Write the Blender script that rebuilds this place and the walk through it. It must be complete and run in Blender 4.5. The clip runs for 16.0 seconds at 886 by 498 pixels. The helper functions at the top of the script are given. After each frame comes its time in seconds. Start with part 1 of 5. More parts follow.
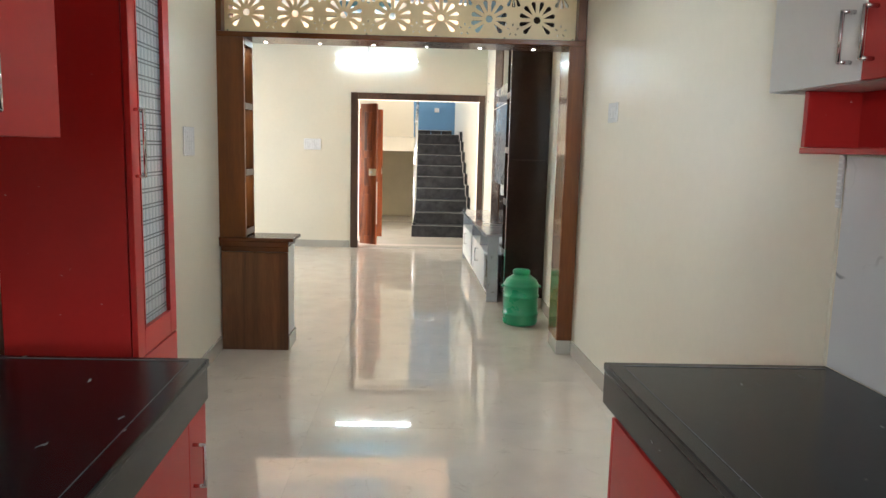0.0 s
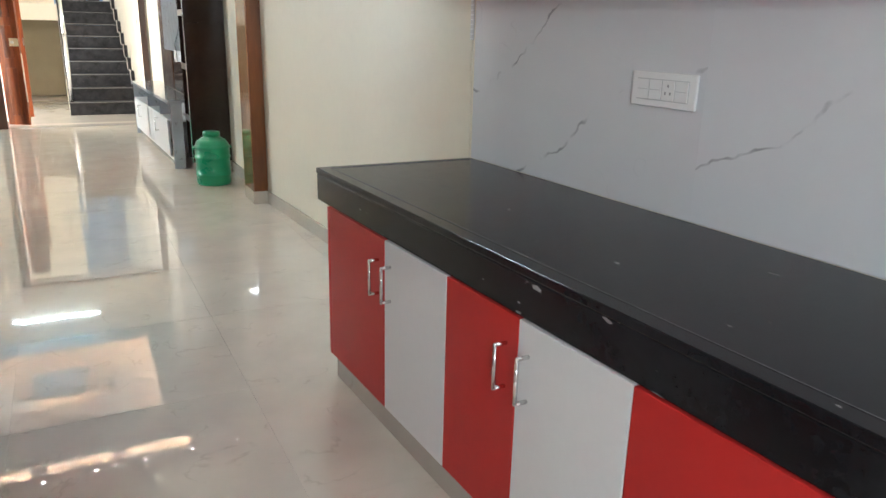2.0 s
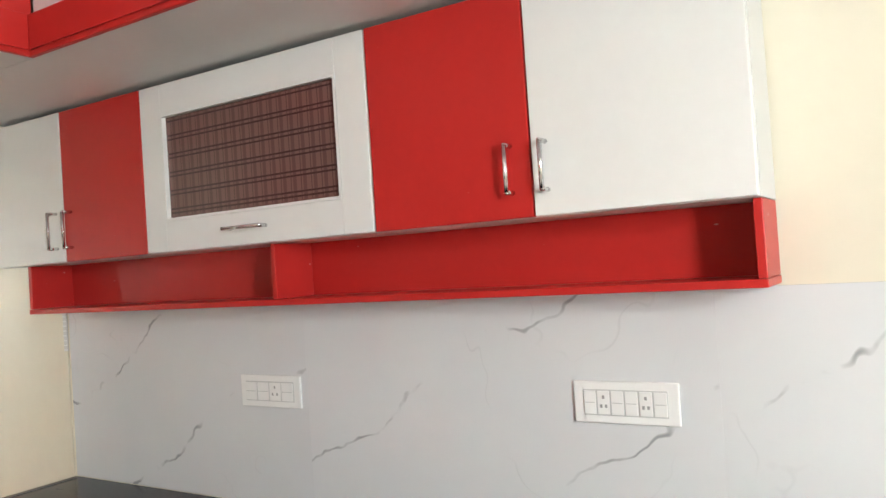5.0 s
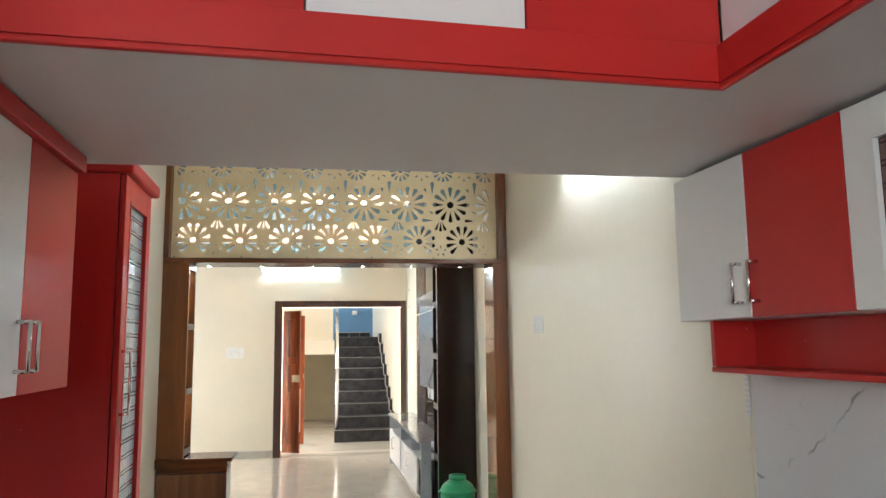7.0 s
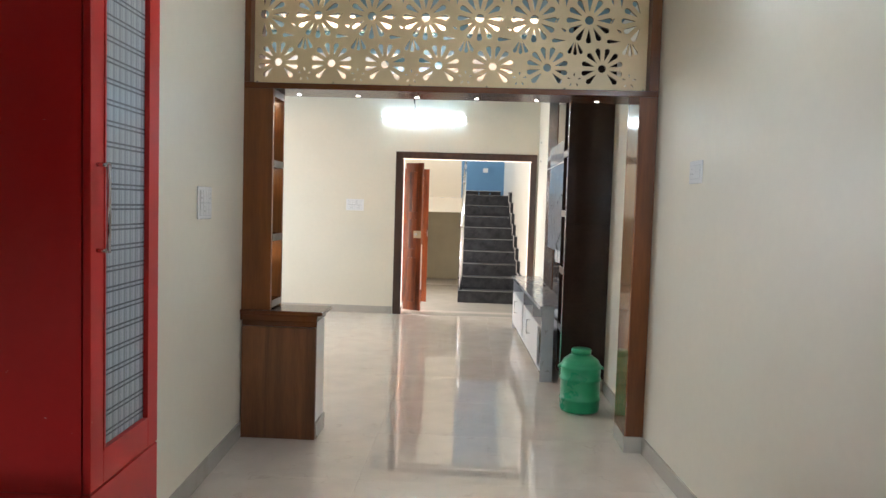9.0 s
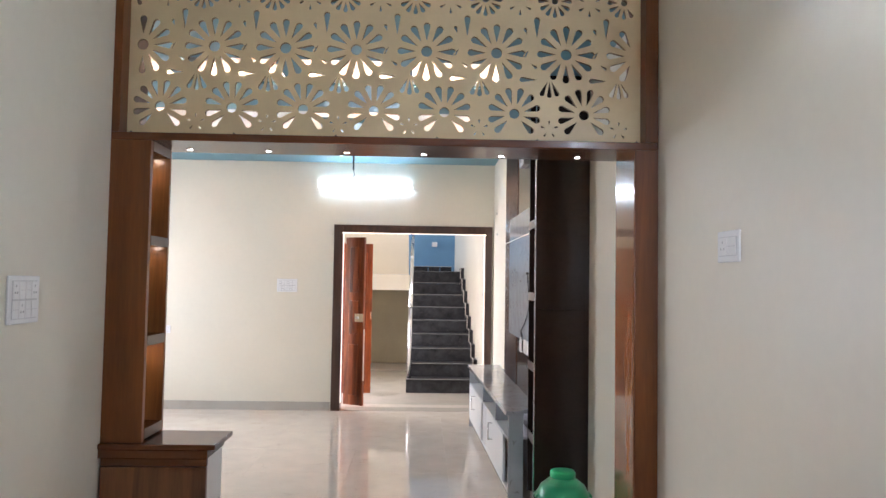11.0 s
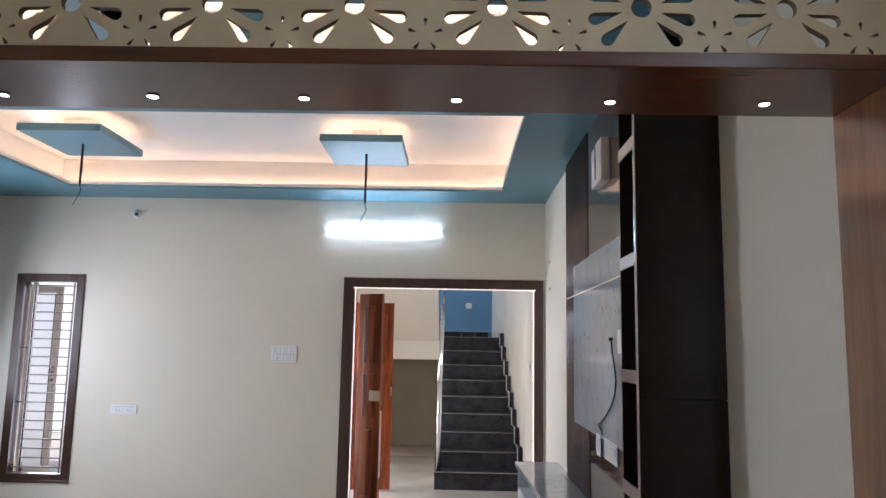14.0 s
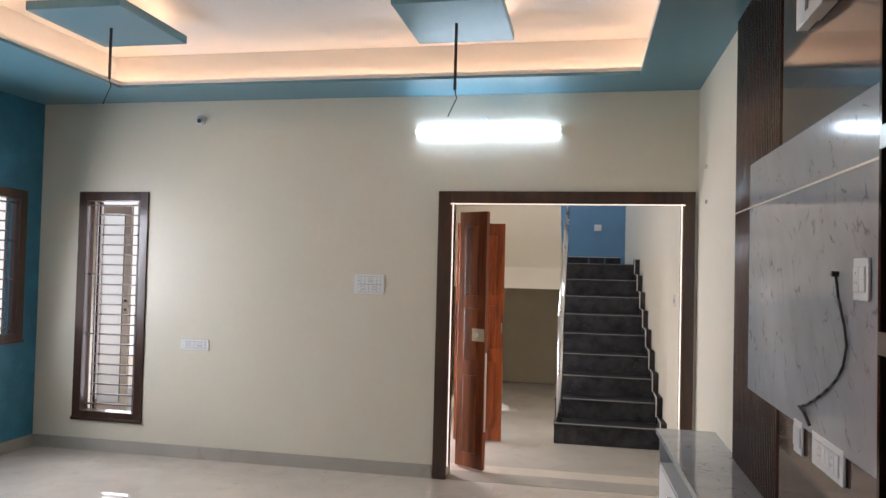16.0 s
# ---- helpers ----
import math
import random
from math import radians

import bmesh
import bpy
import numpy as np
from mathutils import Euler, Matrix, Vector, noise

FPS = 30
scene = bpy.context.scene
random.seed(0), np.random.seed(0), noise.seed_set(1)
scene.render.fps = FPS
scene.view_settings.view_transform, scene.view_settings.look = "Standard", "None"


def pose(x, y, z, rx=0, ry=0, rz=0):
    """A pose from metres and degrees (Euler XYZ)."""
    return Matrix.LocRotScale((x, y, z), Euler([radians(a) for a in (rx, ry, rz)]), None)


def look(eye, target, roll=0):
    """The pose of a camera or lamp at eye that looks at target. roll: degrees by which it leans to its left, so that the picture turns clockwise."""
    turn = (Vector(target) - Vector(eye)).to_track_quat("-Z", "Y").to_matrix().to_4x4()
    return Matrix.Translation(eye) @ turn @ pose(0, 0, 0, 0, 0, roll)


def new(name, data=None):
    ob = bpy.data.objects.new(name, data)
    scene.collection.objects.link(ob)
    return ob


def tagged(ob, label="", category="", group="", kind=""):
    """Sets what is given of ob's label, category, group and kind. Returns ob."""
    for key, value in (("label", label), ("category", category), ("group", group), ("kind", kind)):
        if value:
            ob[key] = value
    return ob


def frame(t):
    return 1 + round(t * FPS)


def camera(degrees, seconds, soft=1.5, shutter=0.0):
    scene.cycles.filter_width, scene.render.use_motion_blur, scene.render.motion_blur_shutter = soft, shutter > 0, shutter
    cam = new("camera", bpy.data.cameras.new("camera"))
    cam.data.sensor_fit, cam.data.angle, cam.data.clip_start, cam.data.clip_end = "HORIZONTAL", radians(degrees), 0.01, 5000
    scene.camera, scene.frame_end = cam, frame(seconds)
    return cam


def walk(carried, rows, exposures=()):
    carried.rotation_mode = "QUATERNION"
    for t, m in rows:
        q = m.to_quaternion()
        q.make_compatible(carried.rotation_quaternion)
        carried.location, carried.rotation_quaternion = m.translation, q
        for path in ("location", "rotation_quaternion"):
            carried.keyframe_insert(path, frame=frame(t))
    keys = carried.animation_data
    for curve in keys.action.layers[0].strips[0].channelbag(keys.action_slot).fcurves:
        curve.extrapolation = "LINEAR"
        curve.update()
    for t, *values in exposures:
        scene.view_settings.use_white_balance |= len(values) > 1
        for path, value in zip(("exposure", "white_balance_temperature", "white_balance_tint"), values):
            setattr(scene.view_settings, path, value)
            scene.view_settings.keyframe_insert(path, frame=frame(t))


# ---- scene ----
cam = camera(63.1, 16.0)
PATH = [
    (0, (0.866, 1.006, 1.448), (0.922, 2.986, 1.171), 1.40),
    (0.5, (0.835, 1.080, 1.405), (0.952, 3.033, 0.990), 1.90),
    (1, (0.826, 1.029, 1.355), (1.017, 2.933, 0.772), 2.30),
    (1.5, (0.725, 0.830, 1.320), (1.161, 2.681, 0.700), 3.14),
    (2, (0.584, 0.449, 1.327), (1.475, 2.145, 0.752), 1.40),
    (2.5, (0.365, 0.279, 1.427), (1.697, 1.658, 0.861), -1.00),
    (3, (0.358, 0.288, 1.410), (1.978, 1.334, 0.878), -3.00),
    (3.5, (0.361, 0.296, 1.429), (2.150, 1.062, 0.961), -4.70),
    (4, (0.404, 0.311, 1.466), (2.259, 0.996, 1.141), -5.10),
    (4.5, (0.470, 0.331, 1.508), (2.301, 1.131, 1.365), -4.60),
    (5, (0.540, 0.352, 1.546), (2.224, 1.436, 1.584), -3.80),
    (5.5, (0.596, 0.372, 1.566), (1.947, 1.836, 1.742), -3.20),
    (6, (0.676, 0.378, 1.588), (1.520, 2.167, 1.861), -1.90),
    (6.5, (0.667, 0.543, 1.582), (1.204, 2.440, 1.918), -1.90),
    (7, (0.648, 0.716, 1.567), (0.947, 2.677, 1.825), -0.70),
    (7.5, (0.717, 0.902, 1.523), (0.845, 2.893, 1.651), 0.60),
    (8, (0.813, 1.132, 1.486), (0.824, 3.132, 1.485), 1.60),
    (8.5, (0.841, 1.342, 1.470), (0.782, 3.340, 1.379), 1.76),
    (9, (0.862, 1.643, 1.469), (0.784, 3.638, 1.352), 1.72),
    (9.5, (0.872, 1.978, 1.477), (0.815, 3.975, 1.382), 1.48),
    (10, (0.874, 2.286, 1.494), (0.856, 4.286, 1.451), 1.24),
    (10.5, (0.864, 2.512, 1.514), (0.889, 4.511, 1.536), 1.00),
    (11, (0.864, 2.749, 1.538), (0.922, 4.746, 1.627), 0.90),
    (11.5, (0.836, 3.013, 1.588), (0.935, 4.989, 1.851), 0.60),
    (12, (0.867, 3.262, 1.559), (0.967, 5.184, 2.106), 0.60),
    (12.5, (0.880, 3.565, 1.564), (0.973, 5.457, 2.208), 0.45),
    (13, (0.873, 3.900, 1.560), (0.955, 5.787, 2.218), 0.50),
    (13.5, (0.885, 4.260, 1.565), (0.903, 6.200, 2.050), 0.85),
    (14, (0.870, 4.530, 1.550), (0.835, 6.511, 1.820), 1.07),
    (14.5, (0.859, 4.885, 1.555), (0.763, 6.874, 1.745), 0.90),
    (15, (0.928, 5.341, 1.581), (0.718, 7.325, 1.728), 1.40),
    (15.5, (0.941, 5.631, 1.573), (0.652, 7.607, 1.684), 1.50),
    (16, (0.928, 5.902, 1.594), (0.542, 7.863, 1.649), 1.40),
]
EXPOSURES = [(0.0, 1.15, 6450, 11), (1.5, 1.25, 6200, 10), (2.0, 1.4, 6250, 10), (2.5, 1.95, 6250, 10), (3.2, 2.0, 6300, 7), (4.3, 1.95, 6600, 9), (5.5, 1.85, 7000, 12), (6.0, 1.5, 7000, 13), (7.0, 1.25, 6500, 11), (8.0, 1.05, 6350, 12), (10.5, 0.93, 6000, 18), (11.5, 0.84, 6150, 21), (12.0, 0.47, 6200, 17), (12.5, 0.36, 6250, 14), (13.5, 0.22, 5750, 18), (14.0, 0.13, 5700, 19), (14.5, 0.16, 5950, 16), (15.0, -0.05, 6250, 21), (16.0, -0.03, 6200, 18)]
walk(cam, [(t, look(eye, target, roll)) for t, eye, target, roll in PATH], EXPOSURES)

# ------------------------------------------------------------------ light
world = bpy.data.worlds.new("sky")
scene.world = world
world.use_nodes = True
wn, wl = world.node_tree.nodes, world.node_tree.links
sky = wn.new("ShaderNodeTexSky")
sky.sky_type = "NISHITA"
sky.sun_disc = False
sky.sun_elevation = radians(48)
sky.sun_rotation = radians(200)
wn["Background"].inputs["Strength"].default_value = 0.12
wl.new(sky.outputs["Color"], wn["Background"].inputs["Color"])

sun = new("sun", bpy.data.lights.new("sun", "SUN"))
sun.data.energy = 4.5
sun.data.angle = radians(0.6)
sun.data.color = (1.0, 0.95, 0.88)
sun.matrix_world = look((0, 0, 20), (-5.0, 9.0, 8.0))


def window_light(name, eye, target, w, h, power, colour):
    d = bpy.data.lights.new(name, "AREA")
    d.shape, d.size, d.size_y, d.energy, d.color = "RECTANGLE", w, h, power, colour
    ob = new(name, d)
    ob.matrix_world = look(eye, target)
    return ob


window_light("daylight_kitchen", (-0.26, -1.72, 1.92), (1.5, 2.6, 2.25), 0.5, 0.95, 38, (0.82, 0.93, 1.0))
window_light("daylight_lobby", (-1.10, 12.5, 1.1), (1.6, 12.3, 0.2), 0.85, 1.7, 62, (1.0, 0.98, 0.95))
# added fill lamp that brightens the blue landing wall; no known window there
window_light("daylight_landing", (-0.97, 15.8, 2.9), (1.0, 16.1, 2.0), 0.85, 1.5, 16, (0.92, 0.97, 1.0))
window_light("daylight_hall_side", (-3.80, 9.95, 1.55), (0.0, 9.0, 0.9), 0.9, 1.1, 72, (0.92, 0.97, 1.0))
window_light("daylight_hall_front", (-2.97, 11.55, 1.22), (-2.97, 8.0, 0.9), 0.45, 1.7, 11, (0.95, 0.98, 1.0))


# -------------------------------------------------------------- materials
def mat(name, col, rough=0.5, metal=0.0, var=0.06, scale=3.0, bump=0.0, bscale=60.0, coat=0.0, spec=0.5, stretch=None):
    """Plain surface: colour with broad and fine variation, and a little relief."""
    m = bpy.data.materials.new(name)
    m.use_nodes = True
    n, l = m.node_tree.nodes, m.node_tree.links
    b = n["Principled BSDF"]
    b.inputs["Roughness"].default_value = rough
    b.inputs["Metallic"].default_value = metal
    b.inputs["Coat Weight"].default_value = coat
    b.inputs["Coat Roughness"].default_value = 0.06
    b.inputs["Specular IOR Level"].default_value = spec
    tc = n.new("ShaderNodeTexCoord")
    mp = n.new("ShaderNodeMapping")
    l.new(tc.outputs["Object"], mp.inputs["Vector"])
    if stretch:
        mp.inputs["Scale"].default_value = stretch
    a = n.new("ShaderNodeTexNoise")
    a.inputs["Scale"].default_value = scale
    a.inputs["Detail"].default_value = 6
    f = n.new("ShaderNodeTexNoise")
    f.inputs["Scale"].default_value = scale * 17
    f.inputs["Detail"].default_value = 3
    l.new(mp.outputs["Vector"], a.inputs["Vector"])
    l.new(mp.outputs["Vector"], f.inputs["Vector"])
    mx = n.new("ShaderNodeMath")
    mx.operation = "MULTIPLY_ADD"
    mx.inputs[1].default_value = 0.35
    l.new(f.outputs["Fac"], mx.inputs[0])
    l.new(a.outputs["Fac"], mx.inputs[2])
    r = n.new("ShaderNodeValToRGB")
    r.color_ramp.elements[0].position, r.color_ramp.elements[1].position = 0.4, 0.95
    r.color_ramp.elements[0].color = (*[max(0, c * (1 - var)) for c in col], 1)
    r.color_ramp.elements[1].color = (*[min(1, c * (1 + var)) for c in col], 1)
    l.new(mx.outputs[0], r.inputs["Fac"])
    l.new(r.outputs["Color"], b.inputs["Base Color"])
    rr = n.new("ShaderNodeMapRange")
    rr.inputs["To Min"].default_value, rr.inputs["To Max"].default_value = rough * 0.8, min(1, rough * 1.25)
    l.new(a.outputs["Fac"], rr.inputs["Value"])
    l.new(rr.outputs["Result"], b.inputs["Roughness"])
    if bump:
        t = n.new("ShaderNodeTexNoise")
        t.inputs["Scale"].default_value = bscale
        t.inputs["Detail"].default_value = 4
        bp = n.new("ShaderNodeBump")
        bp.inputs["Strength"].default_value = bump
        bp.inputs["Distance"].default_value = 0.004
        l.new(mp.outputs["Vector"], t.inputs["Vector"])
        l.new(t.outputs["Fac"], bp.inputs["Height"])
        l.new(bp.outputs["Normal"], b.inputs["Normal"])
    return m


def wood(name, dark, light, rough=0.3, axis="z", scale=1.0, coat=0.3):
    """Grain that runs along one axis, with broad cathedral bands and fine pores."""
    m = bpy.data.materials.new(name)
    m.use_nodes = True
    n, l = m.node_tree.nodes, m.node_tree.links
    b = n["Principled BSDF"]
    b.inputs["Roughness"].default_value = rough
    b.inputs["Coat Weight"].default_value = coat
    b.inputs["Coat Roughness"].default_value = 0.05
    tc = n.new("ShaderNodeTexCoord")
    oi = n.new("ShaderNodeObjectInfo")
    ad = n.new("ShaderNodeVectorMath")
    ad.operation = "ADD"
    sc = n.new("ShaderNodeMath")
    sc.operation = "MULTIPLY"
    sc.inputs[1].default_value = 9.0
    l.new(oi.outputs["Random"], sc.inputs[0])
    l.new(tc.outputs["Object"], ad.inputs[0])
    l.new(sc.outputs[0], ad.inputs[1])
    mp = n.new("ShaderNodeMapping")
    s = {"x": (0.8, 9, 9), "y": (9, 0.8, 9), "z": (9, 9, 0.8)}[axis]
    mp.inputs["Scale"].default_value = [v * scale for v in s]
    l.new(ad.outputs[0], mp.inputs["Vector"])
    a = n.new("ShaderNodeTexNoise")
    a.inputs["Scale"].default_value = 1.0
    a.inputs["Detail"].default_value = 8
    a.inputs["Distortion"].default_value = 1.2
    l.new(mp.outputs["Vector"], a.inputs["Vector"])
    f = n.new("ShaderNodeTexNoise")
    f.inputs["Scale"].default_value = 12.0
    f.inputs["Detail"].default_value = 3
    l.new(mp.outputs["Vector"], f.inputs["Vector"])
    mx = n.new("ShaderNodeMath")
    mx.operation = "MULTIPLY_ADD"
    mx.inputs[1].default_value = 0.3
    l.new(f.outputs["Fac"], mx.inputs[0])
    l.new(a.outputs["Fac"], mx.inputs[2])
    r = n.new("ShaderNodeValToRGB")
    e = r.color_ramp.elements
    e[0].position, e[1].position = 0.45, 0.85
    e[0].color, e[1].color = (*dark, 1), (*light, 1)
    l.new(mx.outputs[0], r.inputs["Fac"])
    l.new(r.outputs["Color"], b.inputs["Base Color"])
    bp = n.new("ShaderNodeBump")
    bp.inputs["Strength"].default_value = 0.02
    bp.inputs["Distance"].default_value = 0.001
    l.new(f.outputs["Fac"], bp.inputs["Height"])
    l.new(bp.outputs["Normal"], b.inputs["Normal"])
    return m


def marble(name, base, vein, rough, vscale, width, amount, grey=0.08, turn=(0.3, 0.2, 0.6), stretch=(1, 1, 1)):
    """Polished slab: cloudy ground and thin broken veins; each piece takes its own stretch of the pattern."""
    m = bpy.data.materials.new(name)
    m.use_nodes = True
    n, l = m.node_tree.nodes, m.node_tree.links
    b = n["Principled BSDF"]
    b.inputs["Roughness"].default_value = rough
    tc = n.new("ShaderNodeTexCoord")
    oi = n.new("ShaderNodeObjectInfo")
    sc = n.new("ShaderNodeMath")
    sc.operation = "MULTIPLY"
    sc.inputs[1].default_value = 31.0
    l.new(oi.outputs["Random"], sc.inputs[0])
    ad = n.new("ShaderNodeVectorMath")
    ad.operation = "ADD"
    l.new(tc.outputs["Object"], ad.inputs[0])
    l.new(sc.outputs[0], ad.inputs[1])
    mp = n.new("ShaderNodeMapping")
    mp.vector_type = "TEXTURE"
    mp.inputs["Rotation"].default_value = turn
    mp.inputs["Scale"].default_value = stretch
    l.new(ad.outputs[0], mp.inputs["Vector"])
    cl = n.new("ShaderNodeTexNoise")
    cl.inputs["Scale"].default_value = vscale * 1.3
    cl.inputs["Detail"].default_value = 5
    l.new(mp.outputs["Vector"], cl.inputs["Vector"])
    ground = n.new("ShaderNodeValToRGB")
    ground.color_ramp.elements[0].position, ground.color_ramp.elements[1].position = 0.3, 0.7
    ground.color_ramp.elements[0].color = (*[c * (1 - grey) for c in base], 1)
    ground.color_ramp.elements[1].color = (*base, 1)
    l.new(cl.outputs["Fac"], ground.inputs["Fac"])
    v = n.new("ShaderNodeTexNoise")
    v.inputs["Scale"].default_value = vscale
    v.inputs["Detail"].default_value = 4
    v.inputs["Distortion"].default_value = 0.35
    l.new(mp.outputs["Vector"], v.inputs["Vector"])
    d = n.new("ShaderNodeMath")
    d.operation = "SUBTRACT"
    d.inputs[1].default_value = 0.5
    l.new(v.outputs["Fac"], d.inputs[0])
    ab = n.new("ShaderNodeMath")
    ab.operation = "ABSOLUTE"
    l.new(d.outputs[0], ab.inputs[0])
    line = n.new("ShaderNodeMapRange")
    line.inputs["From Min"].default_value, line.inputs["From Max"].default_value = 0.0, width
    line.inputs["To Min"].default_value, line.inputs["To Max"].default_value = 1.0, 0.0
    l.new(ab.outputs[0], line.inputs["Value"])
    brk = n.new("ShaderNodeTexNoise")
    brk.inputs["Scale"].default_value = vscale * 3.1
    brk.inputs["Detail"].default_value = 2
    l.new(mp.outputs["Vector"], brk.inputs["Vector"])
    br = n.new("ShaderNodeMapRange")
    br.inputs["From Min"].default_value, br.inputs["From Max"].default_value = 0.48, 0.62
    l.new(brk.outputs["Fac"], br.inputs["Value"])
    mul = n.new("ShaderNodeMath")
    mul.operation = "MULTIPLY"
    l.new(line.outputs["Result"], mul.inputs[0])
    l.new(br.outputs["Result"], mul.inputs[1])
    amt = n.new("ShaderNodeMath")
    amt.operation = "MULTIPLY"
    amt.inputs[1].default_value = amount
    l.new(mul.outputs[0], amt.inputs[0])
    mix = n.new("ShaderNodeMix")
    mix.data_type = "RGBA"
    mix.inputs["B"].default_value = (*vein, 1)
    l.new(amt.outputs[0], mix.inputs["Factor"])
    l.new(ground.outputs["Color"], mix.inputs["A"])
    l.new(mix.outputs["Result"], b.inputs["Base Color"])
    rr = n.new("ShaderNodeMapRange")
    rr.inputs["To Min"].default_value, rr.inputs["To Max"].default_value = rough * 0.7, rough * 1.4
    l.new(cl.outputs["Fac"], rr.inputs["Value"])
    l.new(rr.outputs["Result"], b.inputs["Roughness"])
    return m


def granite(name):
    """Near-black polished granite with a dusty film, dull scuffs and a few pale chips."""
    m = mat(name, (0.007, 0.0073, 0.0085), 0.2, var=0.5, scale=40, bump=0.03, bscale=120, spec=0.28)
    n, l = m.node_tree.nodes, m.node_tree.links
    b = n["Principled BSDF"]
    ground = b.inputs["Base Color"].links[0].from_socket
    tc = n.new("ShaderNodeTexCoord")
    dust = n.new("ShaderNodeTexNoise")
    dust.inputs["Scale"].default_value, dust.inputs["Detail"].default_value = 3.5, 7
    l.new(tc.outputs["Object"], dust.inputs["Vector"])
    dr = n.new("ShaderNodeMapRange")
    dr.inputs["From Min"].default_value, dr.inputs["From Max"].default_value, dr.inputs["To Max"].default_value = 0.42, 0.75, 0.085
    l.new(dust.outputs["Fac"], dr.inputs["Value"])
    film = n.new("ShaderNodeMix")
    film.data_type = "RGBA"
    film.inputs["B"].default_value = (0.13, 0.135, 0.15, 1)
    l.new(dr.outputs["Result"], film.inputs["Factor"])
    l.new(ground, film.inputs["A"])
    chip = n.new("ShaderNodeTexNoise")
    chip.inputs["Scale"].default_value, chip.inputs["Detail"].default_value = 1.0, 2
    cm = n.new("ShaderNodeMapping")
    cm.inputs["Scale"].default_value = (32, 13, 45)
    l.new(tc.outputs["Object"], cm.inputs["Vector"])
    l.new(cm.outputs["Vector"], chip.inputs["Vector"])
    cr = n.new("ShaderNodeMapRange")
    cr.inputs["From Min"].default_value, cr.inputs["From Max"].default_value = 0.72, 0.745
    l.new(chip.outputs["Fac"], cr.inputs["Value"])
    pale = n.new("ShaderNodeMix")
    pale.data_type = "RGBA"
    pale.inputs["B"].default_value = (0.3, 0.29, 0.28, 1)
    l.new(cr.outputs["Result"], pale.inputs["Factor"])
    l.new(film.outputs["Result"], pale.inputs["A"])
    l.new(pale.outputs["Result"], b.inputs["Base Color"])
    return m


def glow(name, col, strength):
    m = bpy.data.materials.new(name)
    m.use_nodes = True
    b = m.node_tree.nodes["Principled BSDF"]
    b.inputs["Base Color"].default_value = (*col, 1)
    b.inputs["Emission Color"].default_value = (*col, 1)
    b.inputs["Emission Strength"].default_value = strength
    return m


def check_glass(name, base, line, across, up):
    """Frosted glass printed with a tartan of fine double lines; across and up pick the two object axes."""
    m = bpy.data.materials.new(name)
    m.use_nodes = True
    n, l = m.node_tree.nodes, m.node_tree.links
    b = n["Principled BSDF"]
    b.inputs["Roughness"].default_value = 0.18
    tc = n.new("ShaderNodeTexCoord")
    sp = n.new("ShaderNodeSeparateXYZ")
    l.new(tc.outputs["Object"], sp.inputs[0])

    def stripes(axis, period, lo, hi):
        d = n.new("ShaderNodeMath")
        d.operation = "DIVIDE"
        d.inputs[1].default_value = period
        l.new(sp.outputs[axis], d.inputs[0])
        fr = n.new("ShaderNodeMath")
        fr.operation = "FRACT"
        l.new(d.outputs[0], fr.inputs[0])
        a = n.new("ShaderNodeMath")
        a.operation = "GREATER_THAN"
        a.inputs[1].default_value = lo
        c = n.new("ShaderNodeMath")
        c.operation = "LESS_THAN"
        c.inputs[1].default_value = hi
        l.new(fr.outputs[0], a.inputs[0])
        l.new(fr.outputs[0], c.inputs[0])
        o = n.new("ShaderNodeMath")
        o.operation = "MULTIPLY"
        l.new(a.outputs[0], o.inputs[0])
        l.new(c.outputs[0], o.inputs[1])
        return o

    total = None
    for axis, period, lo, hi, w in ((up, 0.056, 0.08, 0.17, 0.75), (up, 0.056, 0.30, 0.39, 0.75), (across, 0.036, 0.1, 0.45, 0.35), (across, 0.036, 0.6, 0.68, 0.5)):
        s = stripes(axis, period, lo, hi)
        k = n.new("ShaderNodeMath")
        k.operation = "MULTIPLY"
        k.inputs[1].default_value = w
        l.new(s.outputs[0], k.inputs[0])
        if total:
            q = n.new("ShaderNodeMath")
            q.operation = "MAXIMUM"
            l.new(total.outputs[0], q.inputs[0])
            l.new(k.outputs[0], q.inputs[1])
            total = q
        else:
            total = k
    mix = n.new("ShaderNodeMix")
    mix.data_type = "RGBA"
    mix.inputs["A"].default_value = (*base, 1)
    mix.inputs["B"].default_value = (*line, 1)
    l.new(total.outputs[0], mix.inputs["Factor"])
    l.new(mix.outputs["Result"], b.inputs["Base Color"])
    return m


M_CREAM = mat("cream_wall_paint", (0.765, 0.71, 0.585), 0.38, var=0.04, scale=1.2, bump=0.06, bscale=40)
M_CEIL = mat("white_ceiling_paint", (0.78, 0.77, 0.75), 0.6, var=0.03, scale=1.0, bump=0.05, bscale=50)
M_BLUE = mat("blue_texture_paint", (0.035, 0.17, 0.26), 0.45, var=0.3, scale=6, bump=0.3, bscale=25)
M_SKYBLUE = mat("light_blue_paint", (0.16, 0.34, 0.55), 0.5, var=0.08, scale=2, bump=0.05)
M_TEAL = mat("teal_ceiling_paint", (0.115, 0.26, 0.32), 0.38, var=0.08, scale=1.5, bump=0.05, bscale=40)
M_FLOOR = marble("cream_vitrified_tile", (0.74, 0.66, 0.565), (0.42, 0.34, 0.26), 0.014, 3.2, 0.012, 0.35, 0.12)
M_FLOOR.node_tree.nodes["Principled BSDF"].inputs["Specular IOR Level"].default_value = 1.0
M_GROUT = mat("grout", (0.68, 0.6, 0.5), 0.6)
